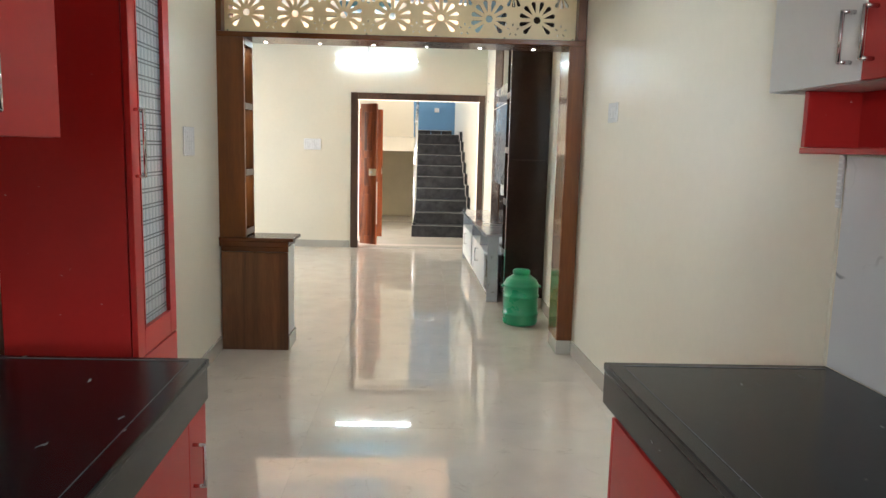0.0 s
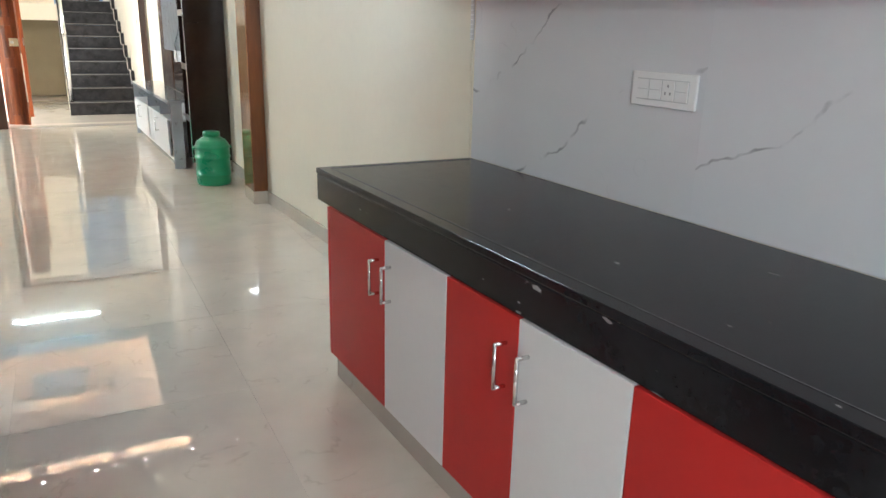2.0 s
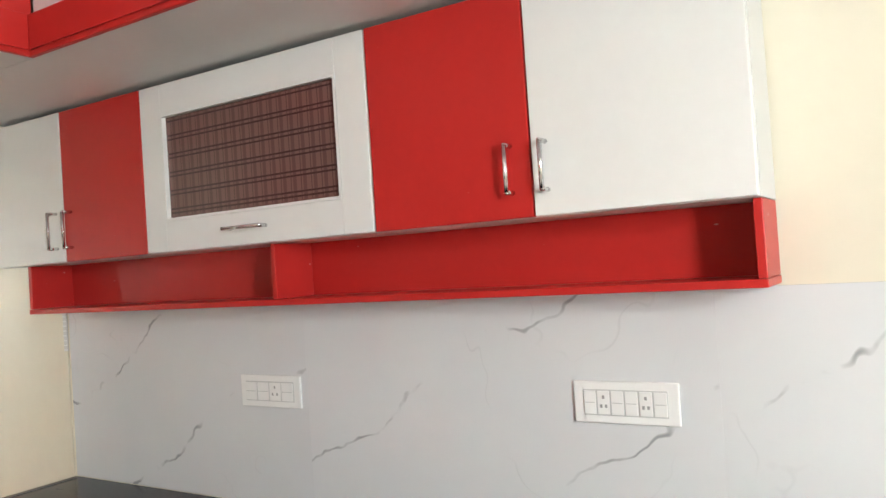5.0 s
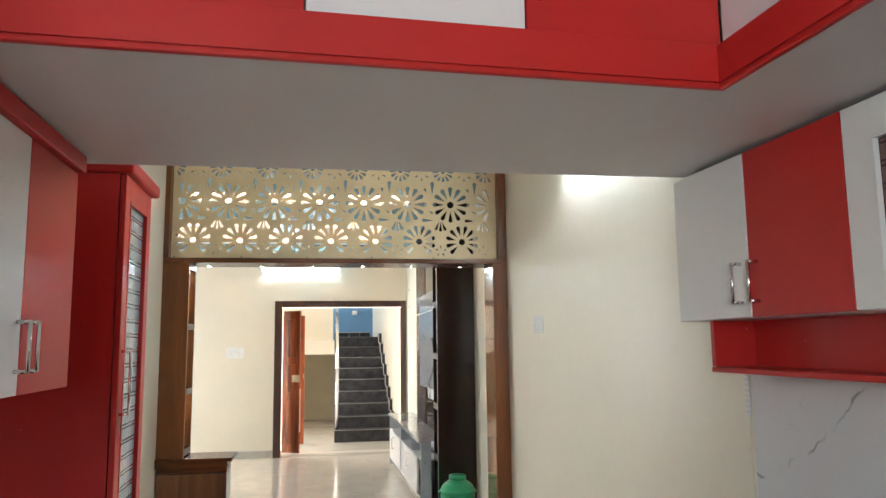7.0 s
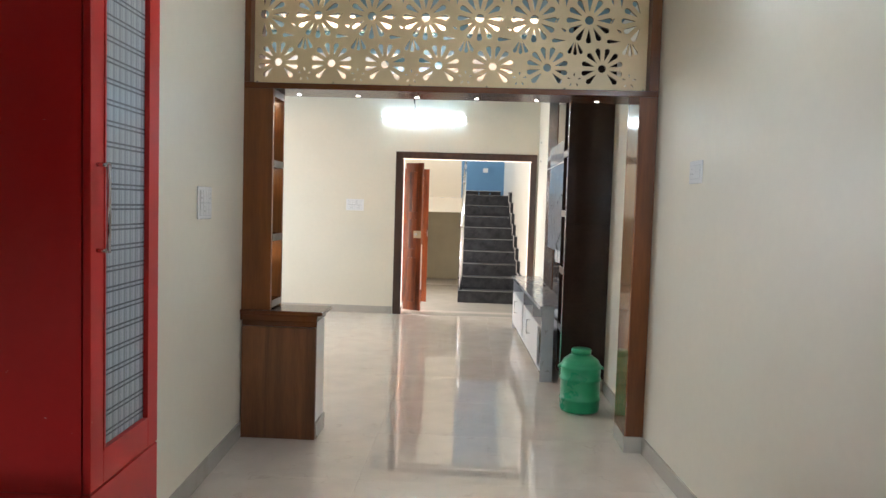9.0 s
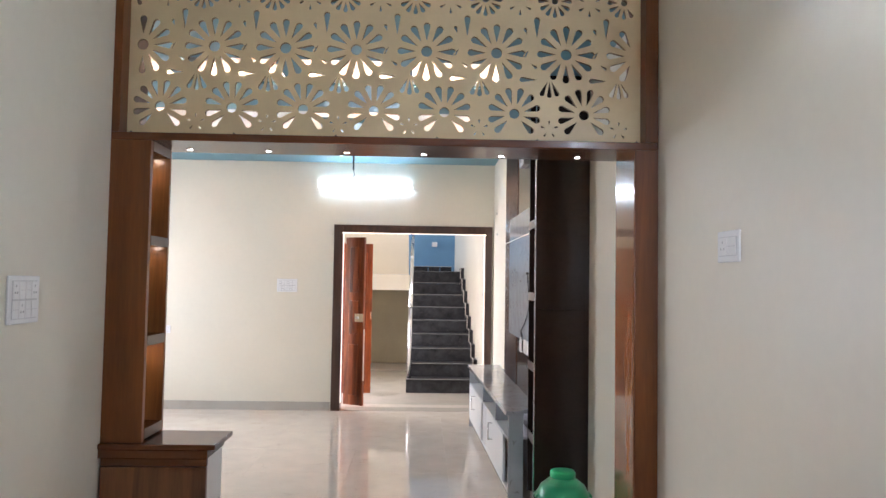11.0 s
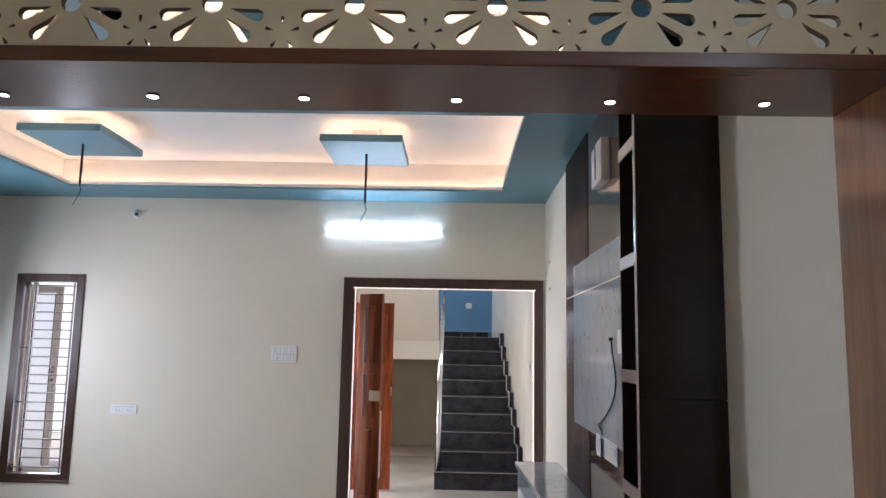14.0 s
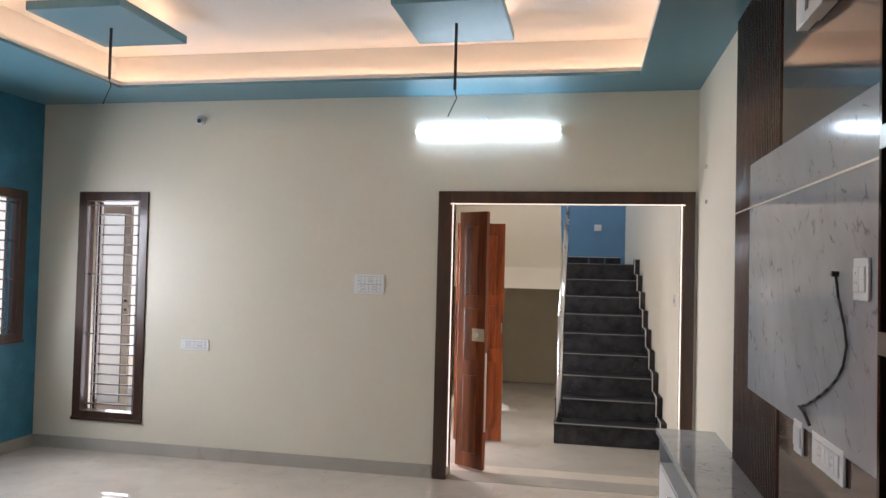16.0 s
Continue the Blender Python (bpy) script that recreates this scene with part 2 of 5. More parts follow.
M_SKIRT = marble("skirting_tile", (0.5, 0.46, 0.4), (0.35, 0.3, 0.25), 0.12, 2.0, 0.03, 0.4, 0.12)
M_WTILE = marble("white_marble_tile", (0.72, 0.73, 0.75), (0.2, 0.21, 0.22), 0.12, 1.6, 0.004, 0.15, 0.05)


def band_veins(m, colour, amount):
    """Wavering grey veins in broken dashes that climb across a wall tile."""
    n, l = m.node_tree.nodes, m.node_tree.links
    b = n["Principled BSDF"]
    under = b.inputs["Base Color"].links[0].from_socket
    tc = n.new("ShaderNodeTexCoord")
    oi = n.new("ShaderNodeObjectInfo")
    mp = n.new("ShaderNodeMapping")
    mp.inputs["Rotation"].default_value = (0.5, 0, 0)
    l.new(tc.outputs["Object"], mp.inputs["Vector"])
    l.new(oi.outputs["Random"], mp.inputs["Location"])
    w = n.new("ShaderNodeTexWave")
    w.wave_type, w.bands_direction, w.wave_profile = "BANDS", "Z", "SIN"
    w.inputs["Scale"].default_value = 0.8
    w.inputs["Distortion"].default_value = 2.4
    w.inputs["Detail"].default_value = 4
    w.inputs["Detail Scale"].default_value = 2.6
    w.inputs["Detail Roughness"].default_value = 0.62
    l.new(mp.outputs["Vector"], w.inputs["Vector"])
    line = n.new("ShaderNodeMapRange")
    line.inputs["From Min"].default_value, line.inputs["From Max"].default_value = 0.9975, 1.0
    l.new(w.outputs["Fac"], line.inputs["Value"])
    brk = n.new("ShaderNodeTexNoise")
    brk.inputs["Scale"].default_value, brk.inputs["Detail"].default_value = 7.0, 3
    l.new(mp.outputs["Vector"], brk.inputs["Vector"])
    br = n.new("ShaderNodeMapRange")
    br.inputs["From Min"].default_value, br.inputs["From Max"].default_value, br.inputs["To Max"].default_value = 0.47, 0.62, amount
    l.new(brk.outputs["Fac"], br.inputs["Value"])
    mul = n.new("ShaderNodeMath")
    mul.operation = "MULTIPLY"
    l.new(line.outputs["Result"], mul.inputs[0])
    l.new(br.outputs["Result"], mul.inputs[1])
    mix = n.new("ShaderNodeMix")
    mix.data_type = "RGBA"
    mix.inputs["B"].default_value = (*colour, 1)
    l.new(mul.outputs[0], mix.inputs["Factor"])
    l.new(under, mix.inputs["A"])
    l.new(mix.outputs["Result"], b.inputs["Base Color"])


band_veins(M_WTILE, (0.18, 0.19, 0.21), 0.7)
M_TVMARBLE = marble("grey_marble_laminate", (0.43, 0.45, 0.475), (0.17, 0.145, 0.11), 0.1, 5.0, 0.022, 0.75, 0.12, (-0.7, 0, 0), (1, 0.7, 1.1))
M_COUNTER = granite("black_granite")
M_RED = mat("red_laminate", (0.50, 0.025, 0.022), 0.34, var=0.08, scale=2.5, bump=0.02, bscale=90, spec=0.25)


def chipped(m, scale, at, colour):
    """Rare small chips of another colour in a painted or laminated surface."""
    n, l = m.node_tree.nodes, m.node_tree.links
    b = n["Principled BSDF"]
    under = b.inputs["Base Color"].links[0].from_socket
    tc = n.new("ShaderNodeTexCoord")
    mp = n.new("ShaderNodeMapping")
    mp.inputs["Scale"].default_value = scale
    l.new(tc.outputs["Object"], mp.inputs["Vector"])
    t = n.new("ShaderNodeTexNoise")
    t.inputs["Scale"].default_value, t.inputs["Detail"].default_value = 1.0, 2
    l.new(mp.outputs["Vector"], t.inputs["Vector"])
    r = n.new("ShaderNodeMapRange")
    r.inputs["From Min"].default_value, r.inputs["From Max"].default_value = at, at + 0.03
    l.new(t.outputs["Fac"], r.inputs["Value"])
    mix = n.new("ShaderNodeMix")
    mix.data_type = "RGBA"
    mix.inputs["B"].default_value = (*colour, 1)
    l.new(r.outputs["Result"], mix.inputs["Factor"])
    l.new(under, mix.inputs["A"])
    l.new(mix.outputs["Result"], b.inputs["Base Color"])


chipped(M_RED, (30, 26, 60), 0.765, (0.6, 0.3, 0.28))
M_WHITE = mat("white_laminate", (0.74, 0.74, 0.73), 0.3, var=0.03, scale=2.5, bump=0.02, bscale=90)
M_LOFTWHITE = mat("matt_white_laminate", (0.66, 0.65, 0.64), 0.5, var=0.03, scale=2.0)
M_CHROME = mat("chrome", (0.72, 0.72, 0.73), 0.14, metal=1.0, var=0.03)
M_STEEL = mat("stainless_steel", (0.72, 0.73, 0.75), 0.25, metal=1.0, var=0.05)
M_TRIMMETAL = mat("dull_metal_trim", (0.33, 0.3, 0.28), 0.3, metal=1.0, var=0.12, scale=8)
M_WOOD = wood("brown_veneer", (0.11, 0.03, 0.005), (0.225, 0.068, 0.011), 0.32, coat=0.08)
M_WOODX = wood("brown_veneer_cross", (0.075, 0.02, 0.004), (0.155, 0.045, 0.0095), 0.26, "x", coat=0.1)
M_REVEAL = wood("glossy_reveal_veneer", (0.15, 0.055, 0.016), (0.29, 0.115, 0.035), 0.14, coat=0.3)
M_LIP = mat("grey_brown_lip", (0.15, 0.105, 0.08), 0.3, var=0.15, scale=8)
M_NICHE = wood("honey_veneer", (0.16, 0.06, 0.02), (0.32, 0.13, 0.04), 0.3)
M_CABWOOD = wood("walnut_veneer", (0.08, 0.026, 0.009), (0.21, 0.08, 0.027), 0.3)
M_DOORFRAME = wood("dark_door_frame", (0.035, 0.014, 0.008), (0.075, 0.03, 0.016), 0.3)
M_TEAK = wood("red_teak", (0.075, 0.012, 0.004), (0.38, 0.088, 0.02), 0.3, coat=0.05)
M_DARK = mat("dark_gloss_laminate", (0.027, 0.016, 0.0125), 0.12, var=0.25, scale=3, spec=0.27)
M_DARKBROWN = wood("dark_brown_gloss", (0.045, 0.02, 0.012), (0.08, 0.036, 0.02), 0.08)
M_FLUTE = wood("dark_fluted_veneer", (0.04, 0.016, 0.009), (0.085, 0.034, 0.018), 0.22, coat=0.2)
M_JALI = mat("cream_jali_board", (0.74, 0.57, 0.33), 0.38, var=0.06, scale=3)
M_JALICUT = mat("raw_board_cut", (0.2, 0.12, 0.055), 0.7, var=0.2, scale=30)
M_PLASTIC = mat("white_plastic", (0.87, 0.87, 0.86), 0.25, var=0.02)
M_SOCKET = mat("socket_grey", (0.56, 0.56, 0.56), 0.4)
M_HOLE = mat("socket_hole_grey", (0.33, 0.33, 0.33), 0.5)
M_GREYPL = mat("dark_grey_plastic", (0.06, 0.06, 0.065), 0.4)
M_GREEN = mat("green_plastic", (0.012, 0.3, 0.13), 0.28, var=0.1, scale=5)
M_STAIR = mat("black_granite_step", (0.03, 0.03, 0.033), 0.5, var=0.8, scale=9, bump=0.1, bscale=40, spec=0.25)
chipped(M_STAIR, (22, 60, 50), 0.64, (0.05, 0.049, 0.048))
M_JOINT = mat("dull_joint", (0.11, 0.11, 0.11), 0.6, var=0.4, scale=30)
M_ROPE = glow("warm_rope_light", (1.0, 0.86, 0.7), 1.15)
M_EDGE = mat("dusty_step_edge", (0.23, 0.225, 0.22), 0.6, var=0.2, scale=20)
M_BRASS = mat("pale_brass", (0.82, 0.7, 0.5), 0.3, metal=0.25)
# cream paint darkened to olive: the shade below the landing is in the colour
M_CREAM_SHADED = mat("shaded_cream_paint", (0.3, 0.255, 0.165), 0.6, var=0.1)
M_CABLE = mat("black_cable", (0.022, 0.022, 0.024), 0.5)
M_STONE = mat("outdoor_paving", (0.45, 0.4, 0.34), 0.6, var=0.15, scale=3, bump=0.2)
M_OUTWALL = mat("outdoor_white_wall", (0.8, 0.8, 0.78), 0.7, var=0.04)
M_BAR = mat("grey_painted_bar", (0.2, 0.175, 0.16), 0.45, var=0.15, scale=30)
M_SHUTTER = mat("shutter_paint", (0.72, 0.64, 0.58), 0.45, var=0.08, scale=5)
M_PVC = mat("cream_pvc_frame", (0.72, 0.66, 0.6), 0.4)
M_GLASSGREY = check_glass("grey_check_glass", (0.42, 0.46, 0.49), (0.03, 0.03, 0.035), 1, 2)
M_GLASSRED = check_glass("maroon_check_glass", (0.17, 0.085, 0.075), (0.03, 0.012, 0.012), 1, 2)
M_PANE = mat("daylit_frosted_pane", (0.9, 0.93, 0.94), 0.35, var=0.02)
M_PANE.node_tree.nodes["Principled BSDF"].inputs["Transmission Weight"].default_value = 0.85
M_TUBE = glow("cool_tube", (0.70, 0.88, 1.0), 38)
M_TUBE_DINING = glow("cool_dining_tube", (0.76, 0.90, 1.0), 62)
M_COVE = glow("warm_led", (1.0, 0.60, 0.35), 17)
M_COFFER = glow("warm_coffer_led", (1.0, 0.66, 0.42), 48)
M_SPOT = glow("spot_led", (1.0, 0.95, 0.88), 24)
M_NLED = glow("niche_led", (1.0, 0.85, 0.6), 25)
M_STRIP = mat("cream_metal_trim", (0.8, 0.72, 0.6), 0.3, var=0.03)


# ---------------------------------------------------------------- helpers
def bx(bm, x0, x1, y0, y1, z0, z1, bev=0.0):
    m = Matrix.Translation(((x0 + x1) / 2, (y0 + y1) / 2, (z0 + z1) / 2)) @ Matrix.Diagonal((abs(x1 - x0), abs(y1 - y0), abs(z1 - z0), 1))
    got = bmesh.ops.create_cube(bm, size=1, matrix=m)
    if bev:
        edges = list({e for v in got["verts"] for e in v.link_edges})
        bmesh.ops.bevel(bm, geom=edges, offset=bev, segments=2, profile=0.5, affect="EDGES")
    return bm


def cyl(bm, p, q, r, seg=12, r2=None):
    p, q = Vector(p), Vector(q)
    m = Matrix.Translation((p + q) / 2) @ (q - p).to_track_quat("Z", "Y").to_matrix().to_4x4()
    bmesh.ops.create_cone(bm, cap_ends=True, segments=seg, radius1=r, radius2=r if r2 is None else r2, depth=(q - p).length, matrix=m)
    return bm


def box(x0, x1, y0, y1, z0, z1, bev=0.0):
    return bx(bmesh.new(), x0, x1, y0, y1, z0, z1, bev)


LEAN = 0.0      # how far the kitchen and dining walls run out of line with the hall, as x per y


SKEW = 0.0


def part(name, bm, material, parent=None, label="", smooth=False):
    """One mesh object under a thing or a part; the mesh is given in world metres."""
    me = bpy.data.meshes.new(name)
    for v in bm.verts if SKEW else ():
        v.co.y += SKEW * (v.co.x - 1.525) * (3.17 - v.co.y)
    for v in bm.verts if LEAN else ():
        v.co.x += LEAN * (3.1 - v.co.y)
    if parent is not None:
        o = parent.get("at", (0.0, 0.0, 0.0))
        bmesh.ops.translate(bm, verts=bm.verts, vec=-Vector(o))
    bmesh.ops.recalc_face_normals(bm, faces=bm.faces)
    bm.to_mesh(me)
    bm.free()
    me.materials.append(material)
    for p in me.polygons:
        p.use_smooth = smooth
    ob = new(name, me)
    if parent is not None:
        ob.parent = parent
        ob["at"] = tuple(parent.get("at", (0.0, 0.0, 0.0)))
    if label:
        tagged(ob, label)
    return ob


def thing(name, at, label, category, group="", kind=""):
    """An Empty at the base of a thing."""
    ob = new(name)
    ob.empty_display_size = 0.1
    at = (at[0] + LEAN * (3.1 - at[1]), at[1], at[2])
    ob.location = at
    ob["at"] = tuple(at)
    return tagged(ob, label, category, group, kind)


def setting(name, bm, material, label, category):
    ob = part(name, bm, material)
    return tagged(ob, label, category, "", "structure")


def tube_line(bm, pts, r, seg=8):
    for a, b in zip(pts, pts[1:]):
        cyl(bm, a, b, r, seg)
    for a in pts[1:-1]:
        bmesh.ops.create_uvsphere(bm, u_segments=seg, v_segments=6, radius=r, matrix=Matrix.Translation(a))
    return bm


def lathe(bm, profile, centre, seg=40):
    rings = []
    for r, z in profile:
        rings.append([bm.verts.new((centre[0] + r * math.cos(2 * math.pi * i / seg), centre[1] + r * math.sin(2 * math.pi * i / seg), centre[2] + z)) for i in range(seg)])
    for a, b in zip(rings, rings[1:]):
        for i in range(seg):
            bm.faces.new((a[i], a[(i + 1) % seg], b[(i + 1) % seg], b[i]))
    bm.faces.new(rings[0])
    bm.faces.new(rings[-1])
    return bm


def extrude_poly(pts, axis, a, b):
    """A prism: pts are pairs in the two other axes (in x, y, z order), from a to b along axis."""
    bm = bmesh.new()

    def v(p, t):
        c = list(p)
        c.insert("xyz".index(axis), t)
        return bm.verts.new(c)

    lo, hi = [v(p, a) for p in pts], [v(p, b) for p in pts]
    n = len(pts)
    bm.faces.new(lo)
    bm.faces.new(hi)
    for i in range(n):
        bm.faces.new((lo[i], lo[(i + 1) % n], hi[(i + 1) % n], hi[i]))
    return bm


# --------------------------------------------------------- plan, in metres
XL, XLD, XR, XT = -0.57, -0.40, 1.975, 2.10   # left walls of kitchen and dining, wall past the partition, tiled wall
YB, YK = -1.80, 3.10                    # kitchen back wall, end of the counters
YP0, YP1 = 6.02, 6.34                   # the wooden partition
YD = 11.33                              # hall wall with the main door
XH0, XH1 = -3.68, 1.72                  # hall left wall and television wall
CEIL, SOFF = 3.20, 2.93
T = 0.2

floor = setting("floor", box(XH0 - T, XT + T, YB - T, YD + 0.25, -0.12, -0.0022), M_GROUT, "cream polished vitrified tile floor with fine joints", "floor")
LEAN = 0.052
setting("wall_dining_side", box(XT, XT + 0.3, YK + 0.02, YP0 + 0.1, 0, CEIL), M_CREAM, "cream painted plaster wall of the dining room", "wall")
LEAN = 0.042
setting("wall_kitchen_side", box(XT + 0.008, XT + 0.2, YB, YK + 0.02, 0, CEIL), M_CREAM, "cream painted wall behind the kitchen cabinets", "wall")
setting("wall_left_kitchen", box(XL - T, XL, YB, 3.9, 0, CEIL), M_CREAM, "cream painted plaster wall of the kitchen", "wall")
LEAN = 0.05
setting("wall_left_dining", box(XLD - T, XLD, 3.9, YP0 + 0.1, 0, CEIL), M_CREAM, "cream painted plaster wall of the dining room", "wall")
LEAN = 0.0
setting("wall_hall_strip", box(1.975, 2.3, YP1 - 0.27, 7.9, 0, CEIL), M_CREAM, "cream painted wall between partition and tower", "wall")
setting("wall_left_stub", box(-0.80, -0.53, YP0 + 0.1, YP1, 0, CEIL), M_CREAM, "cream painted wall end beside the partition", "wall")
w = bmesh.new()
bx(w, XL - T, XT + 0.45, YB - T, YB, 0, 1.4)
bx(w, XL - T, XT + 0.45, YB - T, YB, 2.45, CEIL)
bx(w, XL - T, -0.53, YB - T, YB, 1.4, 2.45)
bx(w, 0.02, XT + 0.45, YB - T, YB, 1.4, 2.45)
setting("wall_kitchen_back", w, M_CREAM, "cream painted kitchen wall with a window opening", "wall")
setting("ceiling_kitchen_dining", box(XL - T - 0.2, XT + 0.5, YB - T, YP1, CEIL, CEIL + 0.15), M_CEIL, "white painted flat ceiling", "ceiling")

# hall
setting("wall_hall_near", box(XH0 - T, -0.801, YP1 - 0.2, YP1, 0, CEIL + 0.25), M_CREAM, "cream painted hall wall beside the partition", "wall")
w = bmesh.new()
bx(w, XH0 - T, XH0, YP1, 9.45, 0, CEIL + 0.25)
bx(w, XH0 - T, XH0, 11.16, YD, 0, CEIL + 0.25)
bx(w, XH0 - T, XH0, 9.45, 11.16, 0, 0.90)
bx(w, XH0 - T, XH0, 9.45, 11.16, 2.165, CEIL + 0.25)
setting("wall_hall_blue", w, M_BLUE, "deep blue textured accent wall with a window opening", "wall")
w = bmesh.new()
bx(w, XH0 - T, -3.30, YD, YD + 0.23, 0, CEIL + 0.25)
bx(w, -3.30, -2.65, YD, YD + 0.23, 0, 0.255)
bx(w, -3.30, -2.65, YD, YD + 0.23, 2.175, CEIL + 0.25)
bx(w, -2.65, -0.18, YD, YD + 0.23, 0, CEIL + 0.25)
bx(w, -0.18, 1.70, YD, YD + 0.23, 2.19, CEIL + 0.25)
bx(w, 1.70, XH1 + 0.4, YD, YD + 0.23, 0, CEIL + 0.25)
setting("wall_hall_front", w, M_CREAM, "cream painted front wall with main door and tall window openings", "wall")
setting("wall_television", box(XH1, XH1 + 0.25, 7.9, YD, 0, CEIL + 0.25), M_CREAM, "cream painted wall behind the television unit", "wall")
setting("wall_above_tower", box(XR, XR + 0.3, YP1, 7.9, CEIL, CEIL + 0.25), M_CREAM, "cream wall strip above the tower unit", "wall")

# hall ceiling: teal ring, raised white tray with a lit cove
TX0, TX1 = -2.62, 1.27
TRAYS = ((TX0, TX1, 8.71, 10.85), *((x, x + 0.60, 7.30, 7.90) for x in (-1.45, -0.70, 0.04, 0.78)))
w = bmesh.new()
for a, b, c, d in ((XH0, XR, YP1, 7.30), (XH0, XR, 7.90, 8.71), (XH0, XR, 10.85, YD), (XH0, TX0, 8.71, 10.85), (TX1, XR, 8.71, 10.85), (XH0, -1.45, 7.30, 7.90), (-0.85, -0.70, 7.30, 7.90), (-0.10, 0.04, 7.30, 7.90), (0.64, 0.78, 7.30, 7.90), (1.38, XR, 7.30, 7.90)):
    bx(w, a, b, c, d, SOFF, SOFF + 0.02)
setting("ceiling_hall_ring", w, M_TEAL, "teal painted lowered ceiling border of the hall", "ceiling")


def rim(bm, x0, x1, y0, y1, off, t, z0, z1):
    """Four strips round a tray, off metres outside its edge and t thick."""
    a, b, c, d = x0 - off, x1 + off, y0 - off, y1 + off
    for q in ((a - t, b + t, c - t, c), (a - t, b + t, d, d + t), (a - t, a, c, d), (b, b + t, c, d)):
        bx(bm, *q, z0, z1)
    return bm


for k, q in enumerate(TRAYS):
    off = 0.16 if k == 0 else 0.065
    setting("trim_cove_riser", rim(bmesh.new(), *q, off, 0.02, SOFF + 0.021, CEIL + 0.019), M_CEIL, "white riser of the lit ceiling cove", "trim")
    setting("trim_tray_lip", rim(bmesh.new(), *q, 0.0, 0.015, SOFF + 0.0205, SOFF + 0.048), M_CEIL, "white lip around the raised ceiling tray", "trim")
    tagged(part("cove_led_strip", rim(bmesh.new(), *q, off * 0.55, 0.018, SOFF + 0.0225, SOFF + 0.03), M_COFFER if k else M_COVE), "warm white LED strip hidden in the ceiling cove", "light strip")
setting("ceiling_hall_tray", box(XH0 - T, XR + 0.3, YP1 - 0.2, YD + 0.2, CEIL + 0.02, CEIL + 0.17), M_CEIL, "white raised ceiling tray", "ceiling")

# skirting
w = bmesh.new()
bx(w, XH0 + 0.001, -0.19, YD - 0.012, YD, 0, 0.1)
bx(w, XH0, XH0 + 0.012, YP1, YD - 0.013, 0, 0.1)
bx(w, XH0 + 0.02, -0.82, YP1, YP1 + 0.012, 0, 0.1)
bx(w, XH1 - 0.012, XH1, 10.55, YD - 0.013, 0, 0.1)
setting("baseboard_hall", w, M_SKIRT, "grey-beige tile skirting of the hall", "baseboard")
setting("baseboard_strip", box(XR - 0.012, XR, YP1 + 0.005, 7.49, 0, 0.1), M_SKIRT, "grey-beige tile skirting", "baseboard")
LEAN = 0.052
setting("baseboard_dining", box(XT - 0.012, XT, YK + 0.05, YP0 - 0.005, 0, 0.1), M_SKIRT, "grey-beige tile skirting", "baseboard")
LEAN = 0.05
setting("baseboard_dining", box(XLD, XLD + 0.012, 3.97, YP0 - 0.03, 0, 0.1), M_SKIRT, "grey-beige tile skirting", "baseboard")
LEAN = 0.042


# ---------------------------------------------------------------- kitchen
def d_handle(x, y, z0, z1, out, parent, along="z"):
    """Chrome bow handle on a face; out: the way it stands off, as (dx, dy)."""
    bm = bmesh.new()
    ox, oy = out[0] * 0.032, out[1] * 0.032
    if along == "z":
        tube_line(bm, [(x, y, z0), (x + ox, y + oy, z0), (x + ox, y + oy, z1), (x, y, z1)], 0.0055)
    else:
        tube_line(bm, [(x, y - z1 / 2, z0), (x + ox, y - z1 / 2, z0), (x + ox, y + z1 / 2, z0), (x, y + z1 / 2, z0)], 0.0055)
    return part("handle", bm, M_CHROME, parent, "chrome bow handle", smooth=True)


def unit(name, x0, x1, y0, y1, z0, z1, face, colour, label, handle=None, category="cabinet", body=None, group=""):
    """A cabinet with a carcass and one flat door on the side 'face' (-x, +x or -y)."""
    t = thing(name, ((x0 + x1) / 2, (y0 + y1) / 2, z0), label, category, group)
    g = 0.0015
    dt = 0.02
    body = body or M_LOFTWHITE
    if face == "-x":
        part("body", box(x0 + dt + 0.002, x1, y0, y1, z0, z1), body, t)
        dr = part("door", box(x0, x0 + dt, y0 + g, y1 - g, z0 + g, z1 - g, 0.002), colour, t)
    elif face == "+x":
        part("body", box(x0, x1 - dt - 0.002, y0, y1, z0, z1), body, t)
        dr = part("door", box(x1 - dt, x1, y0 + g, y1 - g, z0 + g, z1 - g, 0.002), colour, t)
    else:
        part("body", box(x0, x1, y0 + dt + 0.002, y1, z0, z1), body, t)
        dr = part("door", box(x0 + g, x1 - g, y0, y0 + dt, z0 + g, z1 - g, 0.002), colour, t)
    if handle:
        p, a, b = handle
        if face == "-x":
            d_handle(x0, p, a, b, (-1, 0), dr)
        elif face == "+x":
            d_handle(x1, p, a, b, (1, 0), dr)
        else:
            d_handle(p, y0, a, b, (0, -1), dr)
    return t


R_, W_ = (M_RED, "red laminate"), (M_WHITE, "white laminate")
# base units under the right worktop
ys = [2.96, 2.48, 2.085, 1.748, 1.376, 0.875, 0.51, -0.1, -0.55, -1.0, -1.45, -1.79]
for i, (b, a) in enumerate(zip(ys, ys[1:])):
    m, lab = (R_, W_)[i % 2]
    hy = (a + 0.045) if i % 2 == 0 else (b - 0.045)
    unit("base_cabinet", 1.414, XT - 0.02, a, b, 0.1, 0.695, "-x", m, f"{lab} base cabinet door under the black granite worktop", (hy, 0.50, 0.615), group="base cabinets under the worktops")
setting("trim_kick_right", box(1.435, XT - 0.02, -1.79, 2.96, 0, 0.099), M_SKIRT, "beige tile plinth under the base cabinets", "plinth")
